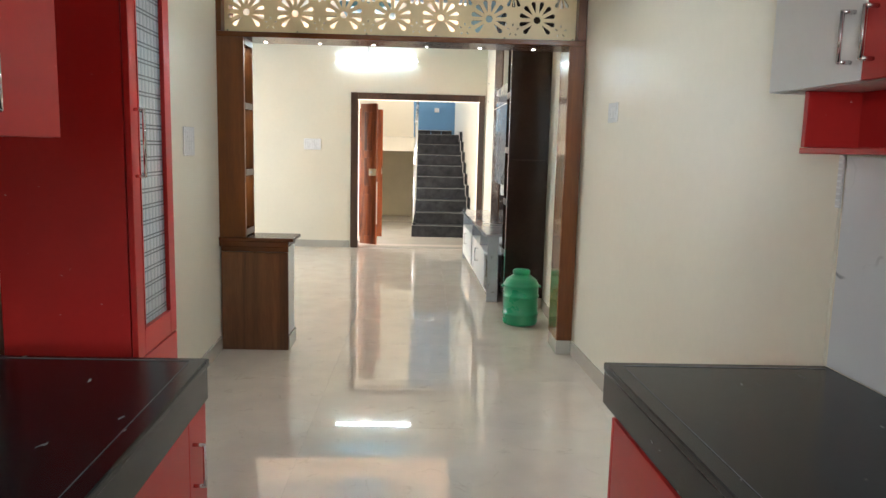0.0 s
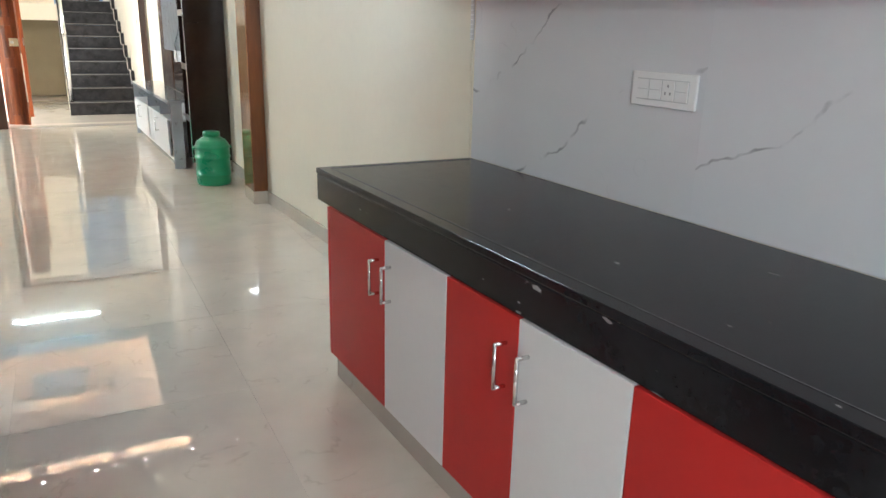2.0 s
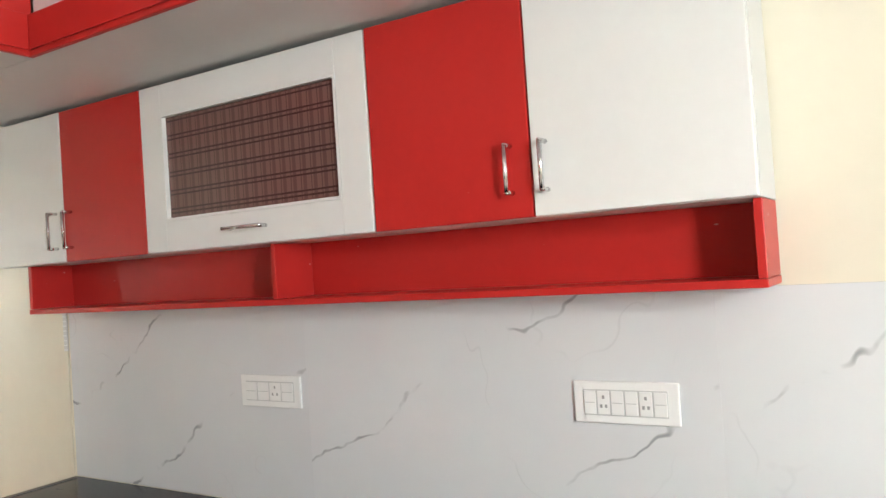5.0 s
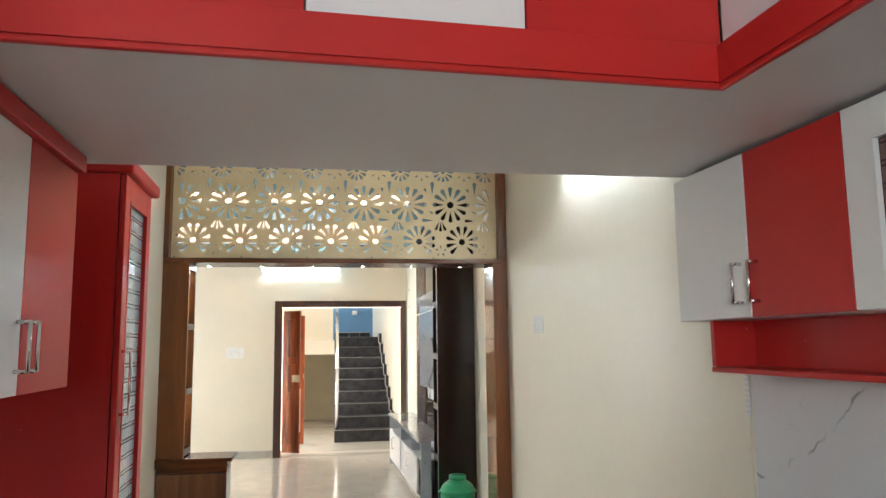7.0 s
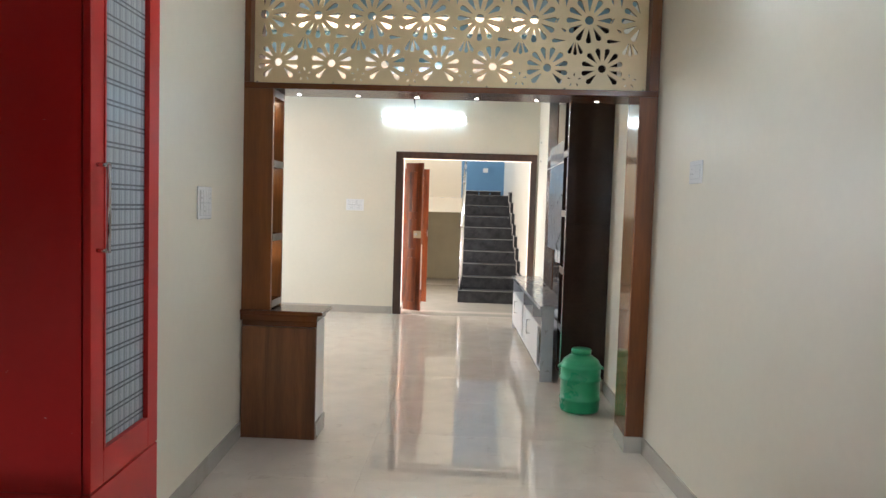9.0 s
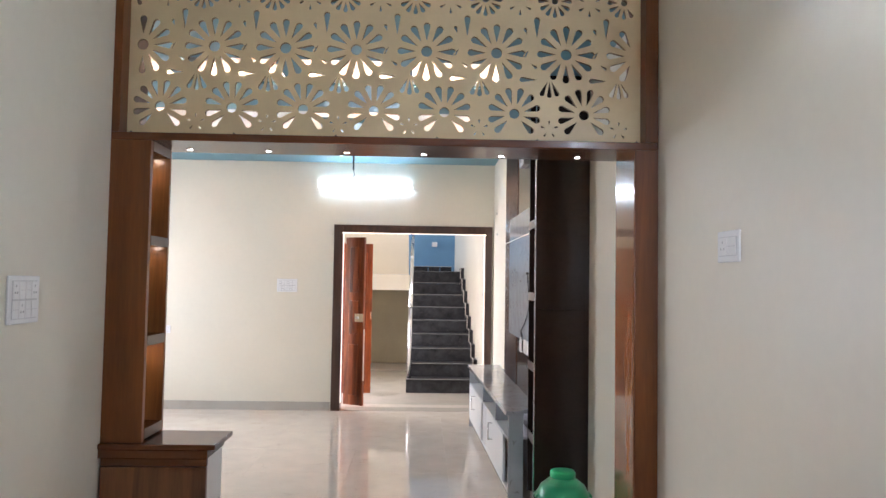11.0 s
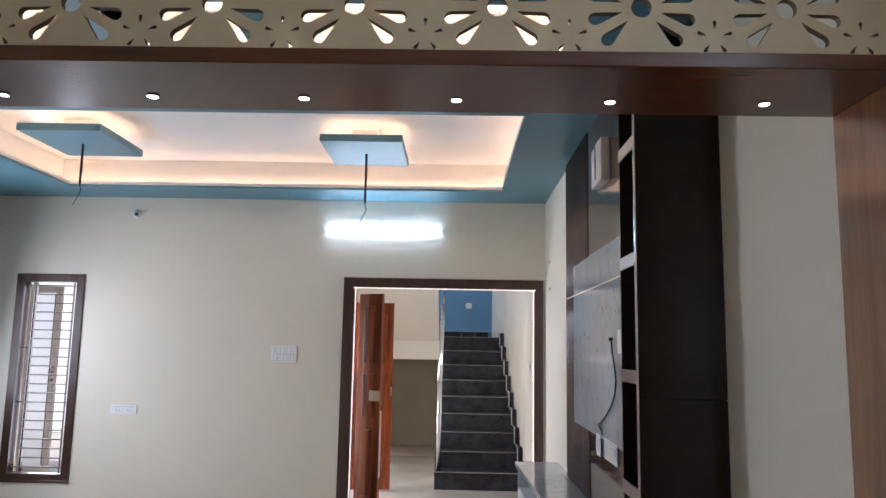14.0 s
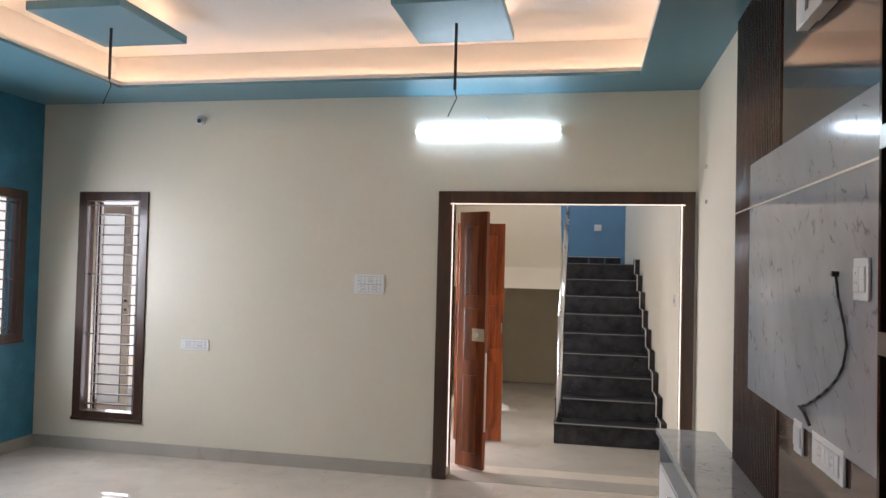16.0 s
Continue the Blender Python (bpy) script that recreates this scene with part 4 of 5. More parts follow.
def jali_board(x0, x1, z0, z1, y0, y1):
    """A cut board: flowers in three staggered rows with drops and dots between them."""
    w, h = x1 - x0, z1 - z0
    holes = []

    def put(pts):
        if all(0.018 < p[0] < w - 0.018 and 0.02 < p[1] < h - 0.018 for p in pts):
            holes.append(pts)

    def flower(cx, cz, r, n, turn, wid):
        put(ring(cx, cz, r * 0.19))
        for k in range(n):
            put(petal(cx, cz, turn + 2 * math.pi * k / n, r * 0.36, r, wid))

    for k in range(-1, 9):
        flower(0.005 + 0.330 * k, h - 0.121, 0.080, 12, 0.0, 0.0105)
        flower(0.060 + 0.330 * k, h - 0.377, 0.138, 12, 0.0, 0.0165)
        flower(0.147 + 0.330 * k, h - 0.664, 0.126, 12, 0.26, 0.0155)
        for j in range(6):
            a = math.pi / 2 + j * math.pi / 3
            put(petal(0.170 + 0.330 * k, h - 0.135, a, 0.028, 0.058, 0.0055, 3))
        put(petal(0.250 + 0.330 * k, h - 0.30, math.pi / 2, 0.0, 0.10, 0.0145))
        put(petal(0.203 + 0.330 * k, h - 0.285, math.pi * 0.6, 0.0, 0.035, 0.008, 3))
        put(petal(0.252 + 0.330 * k, h - 0.500, math.pi, 0.0, 0.082, 0.0125))
        for a in (-1.15, -1.57, -1.99):
            put(petal(0.312 + 0.330 * k, h - 0.487, a, 0.022, 0.098, 0.0115))
        put(petal(0.212 + 0.330 * k, h - 0.36, math.pi * 1.3, 0.0, 0.04, 0.007, 3))
        put(petal(0.224 + 0.330 * k, h - 0.425, math.pi * 1.8, 0.0, 0.035, 0.007, 3))
        for j in range(5):
            a = math.pi / 2 + j * math.tau / 5
            put(petal(0.312 + 0.330 * k, h - 0.735, a, 0.020, 0.042, 0.0045, 3))
    cu = bpy.data.curves.new("jali_outline", "CURVE")
    cu.dimensions, cu.fill_mode, cu.extrude = "2D", "BOTH", (y1 - y0) / 2
    for pts in [[(0, 0), (w, 0), (w, h), (0, h)], *holes]:
        s = cu.splines.new("POLY")
        s.points.add(len(pts) - 1)
        for p, v in zip(s.points, pts):
            p.co = (v[0], v[1], 0, 1)
        s.use_cyclic_u = True
    tmp = new("jali_tmp", cu)
    me = bpy.data.meshes.new_from_object(tmp.evaluated_get(bpy.context.evaluated_depsgraph_get()))
    bpy.data.objects.remove(tmp)
    bpy.data.curves.remove(cu)
    me.transform(Matrix.Translation((x0, (y0 + y1) / 2, z0)) @ pose(0, 0, 0, 90, 0, 0))
    bm = bmesh.new()
    bm.from_mesh(me)
    bpy.data.meshes.remove(me)
    return bm


t = thing("jali_panel", (0.69, 6.11, 2.2), "cream cut-out jali board with daisy pattern in the partition", "jali panel")
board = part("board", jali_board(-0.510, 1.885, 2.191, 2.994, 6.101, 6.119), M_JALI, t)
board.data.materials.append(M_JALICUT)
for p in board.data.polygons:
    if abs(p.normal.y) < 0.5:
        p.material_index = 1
for k in range(6):
    for z in (2.975, 2.206):
        x = -0.490 + 0.4715 * k
        part("screw", cyl(bmesh.new(), (x, 6.0985, z), (x, 6.1008, z), 0.0055, 10), M_GREYPL, t, "dark screw head")


# ----------------------------------------------------------------- lamps
def half_tube(p, q, r, normal):
    """The half of a tube that faces normal."""
    bm = cyl(bmesh.new(), p, q, r, 24)
    bmesh.ops.bisect_plane(bm, geom=bm.verts[:] + bm.edges[:] + bm.faces[:], plane_co=p, plane_no=normal, clear_inner=True)
    return bm


def tube_light(centre, length, along, wall, label, lit):
    """A slim LED batten: base on the wall side, glowing half-round diffuser, end caps."""
    cx, cy, cz = centre
    t = thing("tube_light", centre, label, "tube light")
    h = length / 2
    if along == "x":
        part("base", box(cx - h, cx + h, cy + 0.002, wall - 0.001, cz - 0.021, cz + 0.021, 0.003), M_PLASTIC, t)
        part("diffuser", half_tube((cx - h + 0.02, cy, cz), (cx + h - 0.02, cy, cz), 0.021, (0, -1, 0)), lit, t, "glowing cool white diffuser")
        for s in (-1, 1):
            part("end_cap", cyl(bmesh.new(), (cx + s * (h - 0.019), cy, cz), (cx + s * h, cy, cz), 0.0195, 20), M_PLASTIC, t)
    else:
        part("base", box(cx + 0.002, wall - 0.001, cy - h, cy + h, cz - 0.021, cz + 0.021, 0.003), M_PLASTIC, t)
        part("diffuser", half_tube((cx, cy - h + 0.02, cz), (cx, cy + h - 0.02, cz), 0.021, (-1, 0, 0)), lit, t, "glowing cool white diffuser")
        for s in (-1, 1):
            part("end_cap", cyl(bmesh.new(), (cx, cy + s * (h - 0.019), cz), (cx, cy + s * h, cz), 0.0195, 20), M_PLASTIC, t)
    return t


tube_light((0.18, YD - 0.014, 2.645), 1.12, "x", YD, "lit cool white tube light above the main door", M_TUBE)
LEAN = 0.052
tube_light((XT - 0.032, 4.22, 2.60), 1.12, "y", XT, "lit cool white tube light high on the dining wall", M_TUBE_DINING)
LEAN = 0.0
t = thing("junction_knob", (0.16, YD - 0.02, 2.73), "small white ceiling-rose knob above the tube light", "cable cap")
part("knob", lathe(bmesh.new(), [(0.022, 0.0), (0.026, 0.008), (0.02, 0.02), (0.008, 0.024)], (0, 0, 0), 20), M_PLASTIC, t, smooth=True)
t.children[0].matrix_basis = Matrix.Translation((0, 0.019, 0)) @ pose(0, 0, 0, 90, 0, 0) @ Matrix.Translation((0.16, YD - 0.02, 2.73))

for cx, cy, zc in ((-2.03, 9.92, 2.62), (0.15, 10.10, 2.54)):
    t = thing("pendant_panel", (cx, cy, 3.06), "square teal ceiling panel with warm halo and loose cable", "ceiling panel", "ceiling panels")
    part("panel", box(cx - 0.31, cx + 0.31, cy - 0.36, cy + 0.36, 3.06, 3.115, 0.004), M_TEAL, t)
    part("spacer", box(cx - 0.1, cx + 0.1, cy - 0.12, cy + 0.12, 3.116, CEIL + 0.019), M_CEIL, t)
    led = bmesh.new()
    for a, b, c, d in ((-0.245, 0.245, -0.285, -0.27), (-0.245, 0.245, 0.27, 0.285), (-0.245, -0.23, -0.27, 0.27), (0.23, 0.245, -0.27, 0.27)):
        bx(led, cx + a, cx + b, cy + c, cy + d, 3.1165, 3.124)
    part("led_strip", led, M_COVE, t, "warm LED strip behind the panel")
    part("cable", cyl(bmesh.new(), (cx, cy, zc + 0.12), (cx, cy, 3.06), 0.009, 10), M_CABLE, t)
    wire = tube_line(bmesh.new(), [(cx, cy, zc + 0.12), (cx + 0.012, cy, zc + 0.07), (cx - 0.012, cy, zc + 0.02), (cx - 0.04, cy, zc - 0.04)], 0.003, 6)
    part("loose_wire", wire, M_CABLE, t)

# ------------------------------------------------------------ hall wall
plate("switch_plate", (-0.72, YD, 1.46), (0.24, 0.155), "-y", "white two-row switch board beside the main door", 2, 6)
plate("socket_plate", (-2.19, YD, 0.925), (0.25, 0.09), "-y", "low white socket plate on the hall wall", 1, 6)
t = thing("bulb_holder", (-2.2, YD - 0.03, 2.75), "small white angled bulb holder on the hall wall", "bulb holder")
part("base", cyl(bmesh.new(), (-2.2, YD - 0.012, 2.77), (-2.2, YD - 0.0005, 2.77), 0.04, 20), M_PLASTIC, t, smooth=True)
part("socket", cyl(bmesh.new(), (-2.2, YD - 0.012, 2.77), (-2.185, YD - 0.06, 2.755), 0.022, 16), M_PLASTIC, t, smooth=True)
part("mouth", cyl(bmesh.new(), (-2.185, YD - 0.0605, 2.755), (-2.1845, YD - 0.062, 2.7545), 0.017, 16), M_GREYPL, t)
for x, y, z in ((XH1 - 0.001, 10.95, 2.32), (XH1 - 0.001, 10.92, 2.08)):
    t = thing("screw_plug", (x, y, z), "small grey screw plug in the cream wall", "screw plug")
    part("plug_head", cyl(bmesh.new(), (x, y, z), (x - 0.012, y, z), 0.014, 12), M_STEEL, t)


def barred_window(name, u0, u1, z0, z1, fixed, axis, outward, bars, wide, depth, label):
    """A dark wooden frame in the wall's opening; level bars between two uprights, a few run on to the frame."""
    t = tagged(thing(name, (u0, fixed, z0) if axis == "x" else (fixed, u0, z0), label, "window"), kind="structure")

    def b3(a, b, c, d, e, f, bev=0.0):
        """a, b along the wall; c, d in depth outwards; e, f up."""
        lo, hi = sorted((fixed + outward * c, fixed + outward * d))
        return box(a, b, lo, hi, e, f, bev) if axis == "x" else box(lo, hi, a, b, e, f, bev)

    fw = 0.075
    part("window_frame", b3(u0, u0 + fw, -0.015, depth, z0, z1, 0.003), M_DOORFRAME, t)
    part("window_frame", b3(u1 - fw, u1, -0.015, depth, z0, z1, 0.003), M_DOORFRAME, t)
    part("window_frame", b3(u0 + fw, u1 - fw, -0.015, depth, z1 - fw, z1, 0.003), M_DOORFRAME, t)
    part("window_sill", b3(u0 + fw, u1 - fw, -0.015, depth, z0, z0 + fw, 0.003), M_DOORFRAME, t)
    part("sill_nosing", b3(u0 - 0.008, u1 + 0.008, -0.022, -0.0155, z0 - 0.004, z0 + 0.022, 0.002), M_DOORFRAME, t)
    h = z1 - z0 - 2 * fw
    e0, e1 = u0 + fw + 0.055, u1 - fw - 0.055
    for k in range(bars):
        z = z0 + fw + h * (k + 0.6) / bars
        long = k in wide
        part("bar", b3(u0 + fw if long else e0, u1 - fw if long else e1, 0.040, 0.052, z - 0.006, z + 0.006), M_BAR, t)
    for u in (e0, e1):
        part("upright", b3(u - 0.006, u + 0.006, 0.053, 0.065, z0 + fw, z1 - fw), M_BAR, t)
    return t


barred_window("window_1", -3.30, -2.65, 0.255, 2.175, YD, "x", 1, 21, (0, 7, 13, 20), 0.09, "tall narrow window with dark frame and level grille bars")
barred_window("window_2", 9.45, 11.16, 0.90, 2.165, XH0, "y", -1, 14, (0, 5, 9, 13), 0.07, "wide window with dark frame and level grille bars in the blue wall")
# outer stop of the tall window and its glazed leaf, standing open
t = thing("window_shutter", (-3.2, YD + 0.13, 0.3), "cream window leaf with frosted panes standing open outside", "shutter")
t["at"] = (0.0, 0.0, 0.0)
for a, b, e, f in ((0.0, 0.06, 0.0, 1.86), (0.275, 0.335, 0.0, 1.86), (0.06, 0.275, 1.78, 1.86), (0.06, 0.275, 0.0, 0.09)):
    part("rail", box(a, b, -0.02, 0.02, e, f, 0.004), M_SHUTTER, t)
part("seal", box(0.264, 0.2745, -0.012, 0.012, 0.1, 1.77), M_GREYPL, t, "dark rubber seal")
part("pane", box(0.061, 0.263, -0.004, 0.004, 0.091, 1.779), M_PANE, t)
for z in (0.92, 1.0, 1.05):
    part("latch", cyl(bmesh.new(), (0.305, -0.0205, z), (0.305, -0.032, z), 0.011, 12), M_GREYPL, t)
t.matrix_basis = pose(-3.40, YD + 0.36, 0.24, 0, 0, 6)
t = thing("window_stop", (-3.2, YD + 0.12, 0.3), "dark outer stop of the tall window", "window stop")
part("stop", box(-3.195, -3.17, YD + 0.10, YD + 0.13, 0.27, 2.10, 0.002), M_DOORFRAME, t)

# main door
t = tagged(thing("door_1", (0.76, YD, 0), "wide dark wooden main door frame standing open to a stair lobby", "door"), kind="structure")
part("door_jamb", box(-0.18, -0.075, YD - 0.02, YD + 0.16, 0.0, 2.19, 0.004), M_DOORFRAME, t)
part("door_jamb", box(1.62, 1.70, YD - 0.02, YD + 0.16, 0.0, 2.19, 0.004), M_DOORFRAME, t)
part("door_head", box(-0.075, 1.62, YD - 0.02, YD + 0.16, 2.10, 2.19, 0.004), M_DOORFRAME, t)
part("rope_light", cyl(bmesh.new(), (-0.066, YD - 0.012, 0.10), (-0.066, YD - 0.012, 2.10), 0.0045, 8), M_ROPE, t, "thin glowing rope light")
part("rope_light", cyl(bmesh.new(), (1.608, YD - 0.012, 0.10), (1.608, YD - 0.012, 2.10), 0.0045, 8), M_ROPE, t, "thin glowing rope light")
part("rope_light", cyl(bmesh.new(), (-0.085, YD - 0.024, 2.092), (1.63, YD - 0.024, 2.092), 0.004, 8), M_ROPE, t, "thin glowing rope light")


def leaf(name, p, q, z0, z1, label):
    """A panelled door leaf from hinge p to free edge q."""
    w = (Vector((*q, 0)) - Vector((*p, 0))).length
    ang = math.atan2(q[1] - p[1], q[0] - p[0])
    t = thing(name, (p[0], p[1], z0), label, "door leaf")
    t["at"] = (0.0, 0.0, 0.0)
    h = z1 - z0
    part("slab", box(0, w, -0.018, 0.018, 0, h, 0.003), M_TEAK, t)
    st = 0.07 if w < 0.5 else 0.11
    for a, b in ((0.12, h * 0.36), (h * 0.42, h * 0.62), (h * 0.67, h - 0.12)):
        for s in (-1, 1):
            lo, hi = sorted((s * 0.0185, s * 0.027))
            part("panel", box(st, w - st, lo, hi, a, b, 0.006), M_TEAK, t)
    t.matrix_basis = pose(p[0], p[1], z0, 0, 0, math.degrees(ang))
    return t, w, h


t, w, h = leaf("door_leaf", (-0.068, YD + 0.40), (0.173, YD + 0.26), 0.015, 2.06, "polished red teak main door leaf folded open")
part("lock_plate", box(w - 0.12, w + 0.004, -0.030, -0.0285, 1.01, 1.11, 0.0005), M_BRASS, t, "pale brass lock plate")
part("knob", cyl(bmesh.new(), (w - 0.075, -0.0305, 1.06), (w - 0.075, -0.05, 1.06), 0.02, 16), M_PLASTIC, t)
part("latch_edge", box(w - 0.0005, w + 0.006, -0.010, 0.010, 0.3, 0.92, 0.001), M_PVC, t, "pale latch edge strip")
t, w, h = leaf("door_leaf", (-0.25, 12.60), (0.194, 12.64), 0.01, 2.03, "second red teak door leaf standing open in the lobby")
part("bolt", box(w - 0.02, w - 0.005, -0.030, -0.019, 1.0, 1.1), M_STEEL, t)

# -------------------------------------------------------- stair lobby
setting("ground", box(-60, 60, YD + 0.25, 90, -0.1, -0.012), M_STONE, "pale paved ground outside the house", "ground")
setting("floor_lobby", box(-0.95, 1.72, YD + 0.25, 15.2, -0.05, -0.002), M_SKIRT, "dusty pale stone floor of the stair lobby", "floor")
setting("floor_threshold", box(-0.18, 1.70, YD + 0.0, YD + 0.25, -0.05, 0.004), M_SKIRT, "pale stone threshold", "threshold")
XS0, XS1, YS = 0.675, 1.62, 12.73
N, RISE, GO, YLAND = 9, 0.189, 0.255, 16.35


def xs(y):
    """The stair wall closes in a little towards the landing."""
    return XS1 - 0.055 * max(0.0, y - YS)


setting("wall_lobby_side", extrude_poly([(xs(YS) + 0.06, YD + 0.23), (xs(YS) + 0.06, YS), (xs(16.5) + 0.06, 16.5), (2.0, 16.5), (2.0, YD + 0.23)], "z", 0, 4.4), M_CREAM, "cream painted wall beside the stairs", "wall")
setting("wall_landing", box(-1.0, XS1 + 0.06, YLAND, 16.5, 0, 4.4), M_SKYBLUE, "light blue painted wall at the stair landing", "wall")
w = bmesh.new()
bx(w, -1.15, -0.95, 12.95, 15.35, 0, 4.4)
# the upper opening by the landing is invented, to hold the fill lamp
bx(w, -1.15, -0.95, 15.35, 16.25, 0, 2.1)
bx(w, -1.15, -0.95, 15.35, 16.25, 3.7, 4.4)
bx(w, -1.15, -0.95, 16.25, 16.5, 0, 4.4)
bx(w, -1.15, -0.95, YD + 0.23, 12.05, 0, 4.4)
bx(w, -1.15, -0.95, 12.05, 12.95, 2.1, 4.4)
setting("wall_lobby_open", w, M_CREAM, "cream lobby wall with a lower opening and an added upper one for the fill lamp", "wall")
setting("ceiling_lobby", box(-1.15, 2.0, YD + 0.23, 16.5, 4.4, 4.5), M_CEIL, "white lobby ceiling", "ceiling")
# a cream wall; its dull olive is painted shade from the landing above
setting("wall_under_landing", box(-0.95, XS0 - 0.002, YLAND - 0.06, YLAND - 0.001, 0, 1.369), M_CREAM_SHADED, "cream wall under the landing, its shade put into a dull olive colour", "wall")
setting("trim_landing_beam", box(-0.95, XS0 - 0.002, 15.15, YLAND - 0.002, 1.37, 1.64), M_CREAM, "cream beam and slab of the landing", "beam")
t = thing("staircase", (1.15, YS, 0), "straight flight of black granite steps with dusty edges", "staircase")
for i in range(N):
    y0 = YS + GO * i
    y1 = YS + GO * (i + 1) if i < N - 1 else YLAND - 0.02
    z = RISE * (i + 1)
    part("riser", box(XS0, xs(y0), y0 + 0.012, y0 + 0.05, RISE * i, z - 0.021), M_STAIR, t)
    tr = part("tread", box(XS0 - 0.006, xs(y0), y0, y1 + 0.011, z - 0.02, z, 0.004), M_STAIR, t)
    part("nosing_dust", box(XS0, xs(y0), y0 - 0.003, y0 + 0.022, z - 0.006, z + 0.0012), M_EDGE, tr, "dusty worn nosing")
side = [(YS + 0.02, 0.0)]
for i in range(N):
    side += [(YS + GO * i + 0.02, RISE * (i + 1) - 0.022), (YS + GO * (i + 1) + 0.02, RISE * (i + 1) - 0.022)]
side += [(16.3, RISE * N - 0.022), (16.3, 0.0)]
part("side_wall", extrude_poly(side, "x", XS0 + 0.002, XS0 + 0.06), M_CREAM, t, "cream plastered stair side")
for i in range(N):
    y0, z = YS + GO * i, RISE * (i + 1)
    x = xs(y0)
    part("stepped_skirting", box(x + 0.001, x + 0.059, y0 - 0.04, y0 + GO - 0.042, RISE * i, z + 0.06), M_STAIR, t)
    part("skirting_edge", box(x - 0.004, x + 0.004, y0 - 0.046, y0 + GO - 0.042, z + 0.061, z + 0.071), M_PVC, t, "pale stepped edge strip")
    part("skirting_edge", box(x - 0.004, x + 0.006, y0 - 0.049, y0 - 0.041, RISE * i + 0.072, z + 0.071), M_PVC, t, "pale stepped edge strip")
XE = xs(YLAND)
for a, b in ((XS0, 0.98), (0.99, 1.20), (1.21, XE)):
    part("landing_skirting", box(a, b, YLAND - 0.02, YLAND - 0.002, RISE * N + 0.001, RISE * N + 0.105), M_STAIR, t)
part("skirting_edge", box(XS0, XE, YLAND - 0.022, YLAND - 0.002, RISE * N + 0.106, RISE * N + 0.114), M_PVC, t, "pale edge strip")
# upper flight, returning overhead
up = [(15.15, 1.78), (15.15, 1.641), (12.95, 3.39), (12.95, 3.55)]
setting("ceiling_upper_flight", extrude_poly(up, "x", -0.95, XS0 - 0.03), M_CREAM, "cream sloping underside of the upper stair flight", "ceiling")

t = thing("stair_railing", (XS0 - 0.02, YS + 0.05, 0), "stainless steel stair railing with a round handrail", "railing")
part("newel_post", cyl(bmesh.new(), (XS0 + 0.04, YS + 0.1, RISE), (XS0 + 0.04, YS + 0.1, RISE + 0.98), 0.028, 16), M_STEEL, t, smooth=True)
part("ball", bmesh.ops.create_uvsphere(b0 := bmesh.new(), u_segments=16, v_segments=10, radius=0.034, matrix=Matrix.Translation((XS0 + 0.04, YS + 0.1, RISE + 1.0))) and b0, M_STEEL, t, smooth=True)
part("handrail", tube_line(bmesh.new(), [(XS0 + 0.04, YS + 0.1, RISE + 0.96), (XS0 + 0.04, 15.2, RISE * N + 0.94), (XS0 - 0.25, 15.3, RISE * N + 0.98), (XS0 - 0.05, 13.0, 4.2)], 0.027, 14), M_STEEL, t, smooth=True)
for i in range(1, N):
    y = YS + GO * i + 0.13
    part("baluster", cyl(bmesh.new(), (XS0 + 0.04, y, RISE * (i + 1)), (XS0 + 0.04, y, RISE * (i + 1) + 0.93), 0.010, 10), M_STEEL, t, smooth=True)
for k in range(3):
    dz = 0.25 + 0.22 * k
    part("side_rail", cyl(bmesh.new(), (XS0 + 0.04, YS + 0.1, RISE + dz), (XS0 + 0.04, 15.2, RISE * N + dz), 0.008, 8), M_STEEL, t, smooth=True)
t = thing("wall_lamp", (1.12, 16.3, 2.15), "small white square wall lamp on the blue landing wall", "wall lamp")
part("shade", box(1.05, 1.15, 16.28, 16.348, 2.18, 2.27, 0.01), M_PLASTIC, t)
t = thing("bell_switch", (XS1 + 0.05, 12.2, 1.35), "small bell switch on the lobby wall", "switch")
part("plate", box(XS1 + 0.05, XS1 + 0.0595, 12.2, 12.27, 1.32, 1.42, 0.002), M_PLASTIC, t)
part("key", box(XS1 + 0.046, XS1 + 0.0498, 12.22, 12.25, 1.355, 1.385, 0.001), M_GREYPL, t)

# house across the yard, seen pale through the windows
t = thing("neighbour_house", (-8, 16, 0), "white neighbouring house wall across the narrow yard", "house")
part("wall", box(-12, -1.6, 17.0, 17.3, 0, 6), M_OUTWALL, t)
part("wall", box(-9.3, -9.0, 5, 17, 0, 6), M_OUTWALL, t)
part("parapet", box(-12, -1.6, 16.95, 17.35, 6.001, 6.2), M_OUTWALL, t)

# ------------------------------------------------------------ television wall
TVX = XH1 - 0.022
t = thing("tv_wall_panel", (XH1, 8.9, 0.66), "glossy dark brown television wall panelling with a grey marble inset", "wall panel")
part("gloss_board", box(TVX, XH1 - 0.001, 7.85, 9.00, 0.655, 2.925, 0.002), M_DARKBROWN, t)
part("flute_back", box(TVX + 0.006, XH1 - 0.001, 9.002, 9.90, 0.655, 2.925), M_FLUTE, t)
for k in range(30):
    y = 9.008 + k * 0.029
    part("flute", cyl(bmesh.new(), (TVX + 0.004, y + 0.013, 0.656), (TVX + 0.004, y + 0.013, 2.924), 0.0115, 10), M_FLUTE, t, smooth=True)
part("joint_strip", box(TVX - 0.0135, TVX - 0.0105, 7.85, 9.90, 1.912, 1.919), M_STRIP, t, "thin pale metal strip")
part("marble_board", box(TVX - 0.010, TVX - 0.0005, 7.95, 9.515, 1.07, 2.12, 0.002), M_TVMARBLE, t, "pale grey marble board")
plate("socket_plate", (TVX - 0.002, 8.70, 1.025), (0.1, 0.12), "-x", "small white plate under the television board", 1, 1)
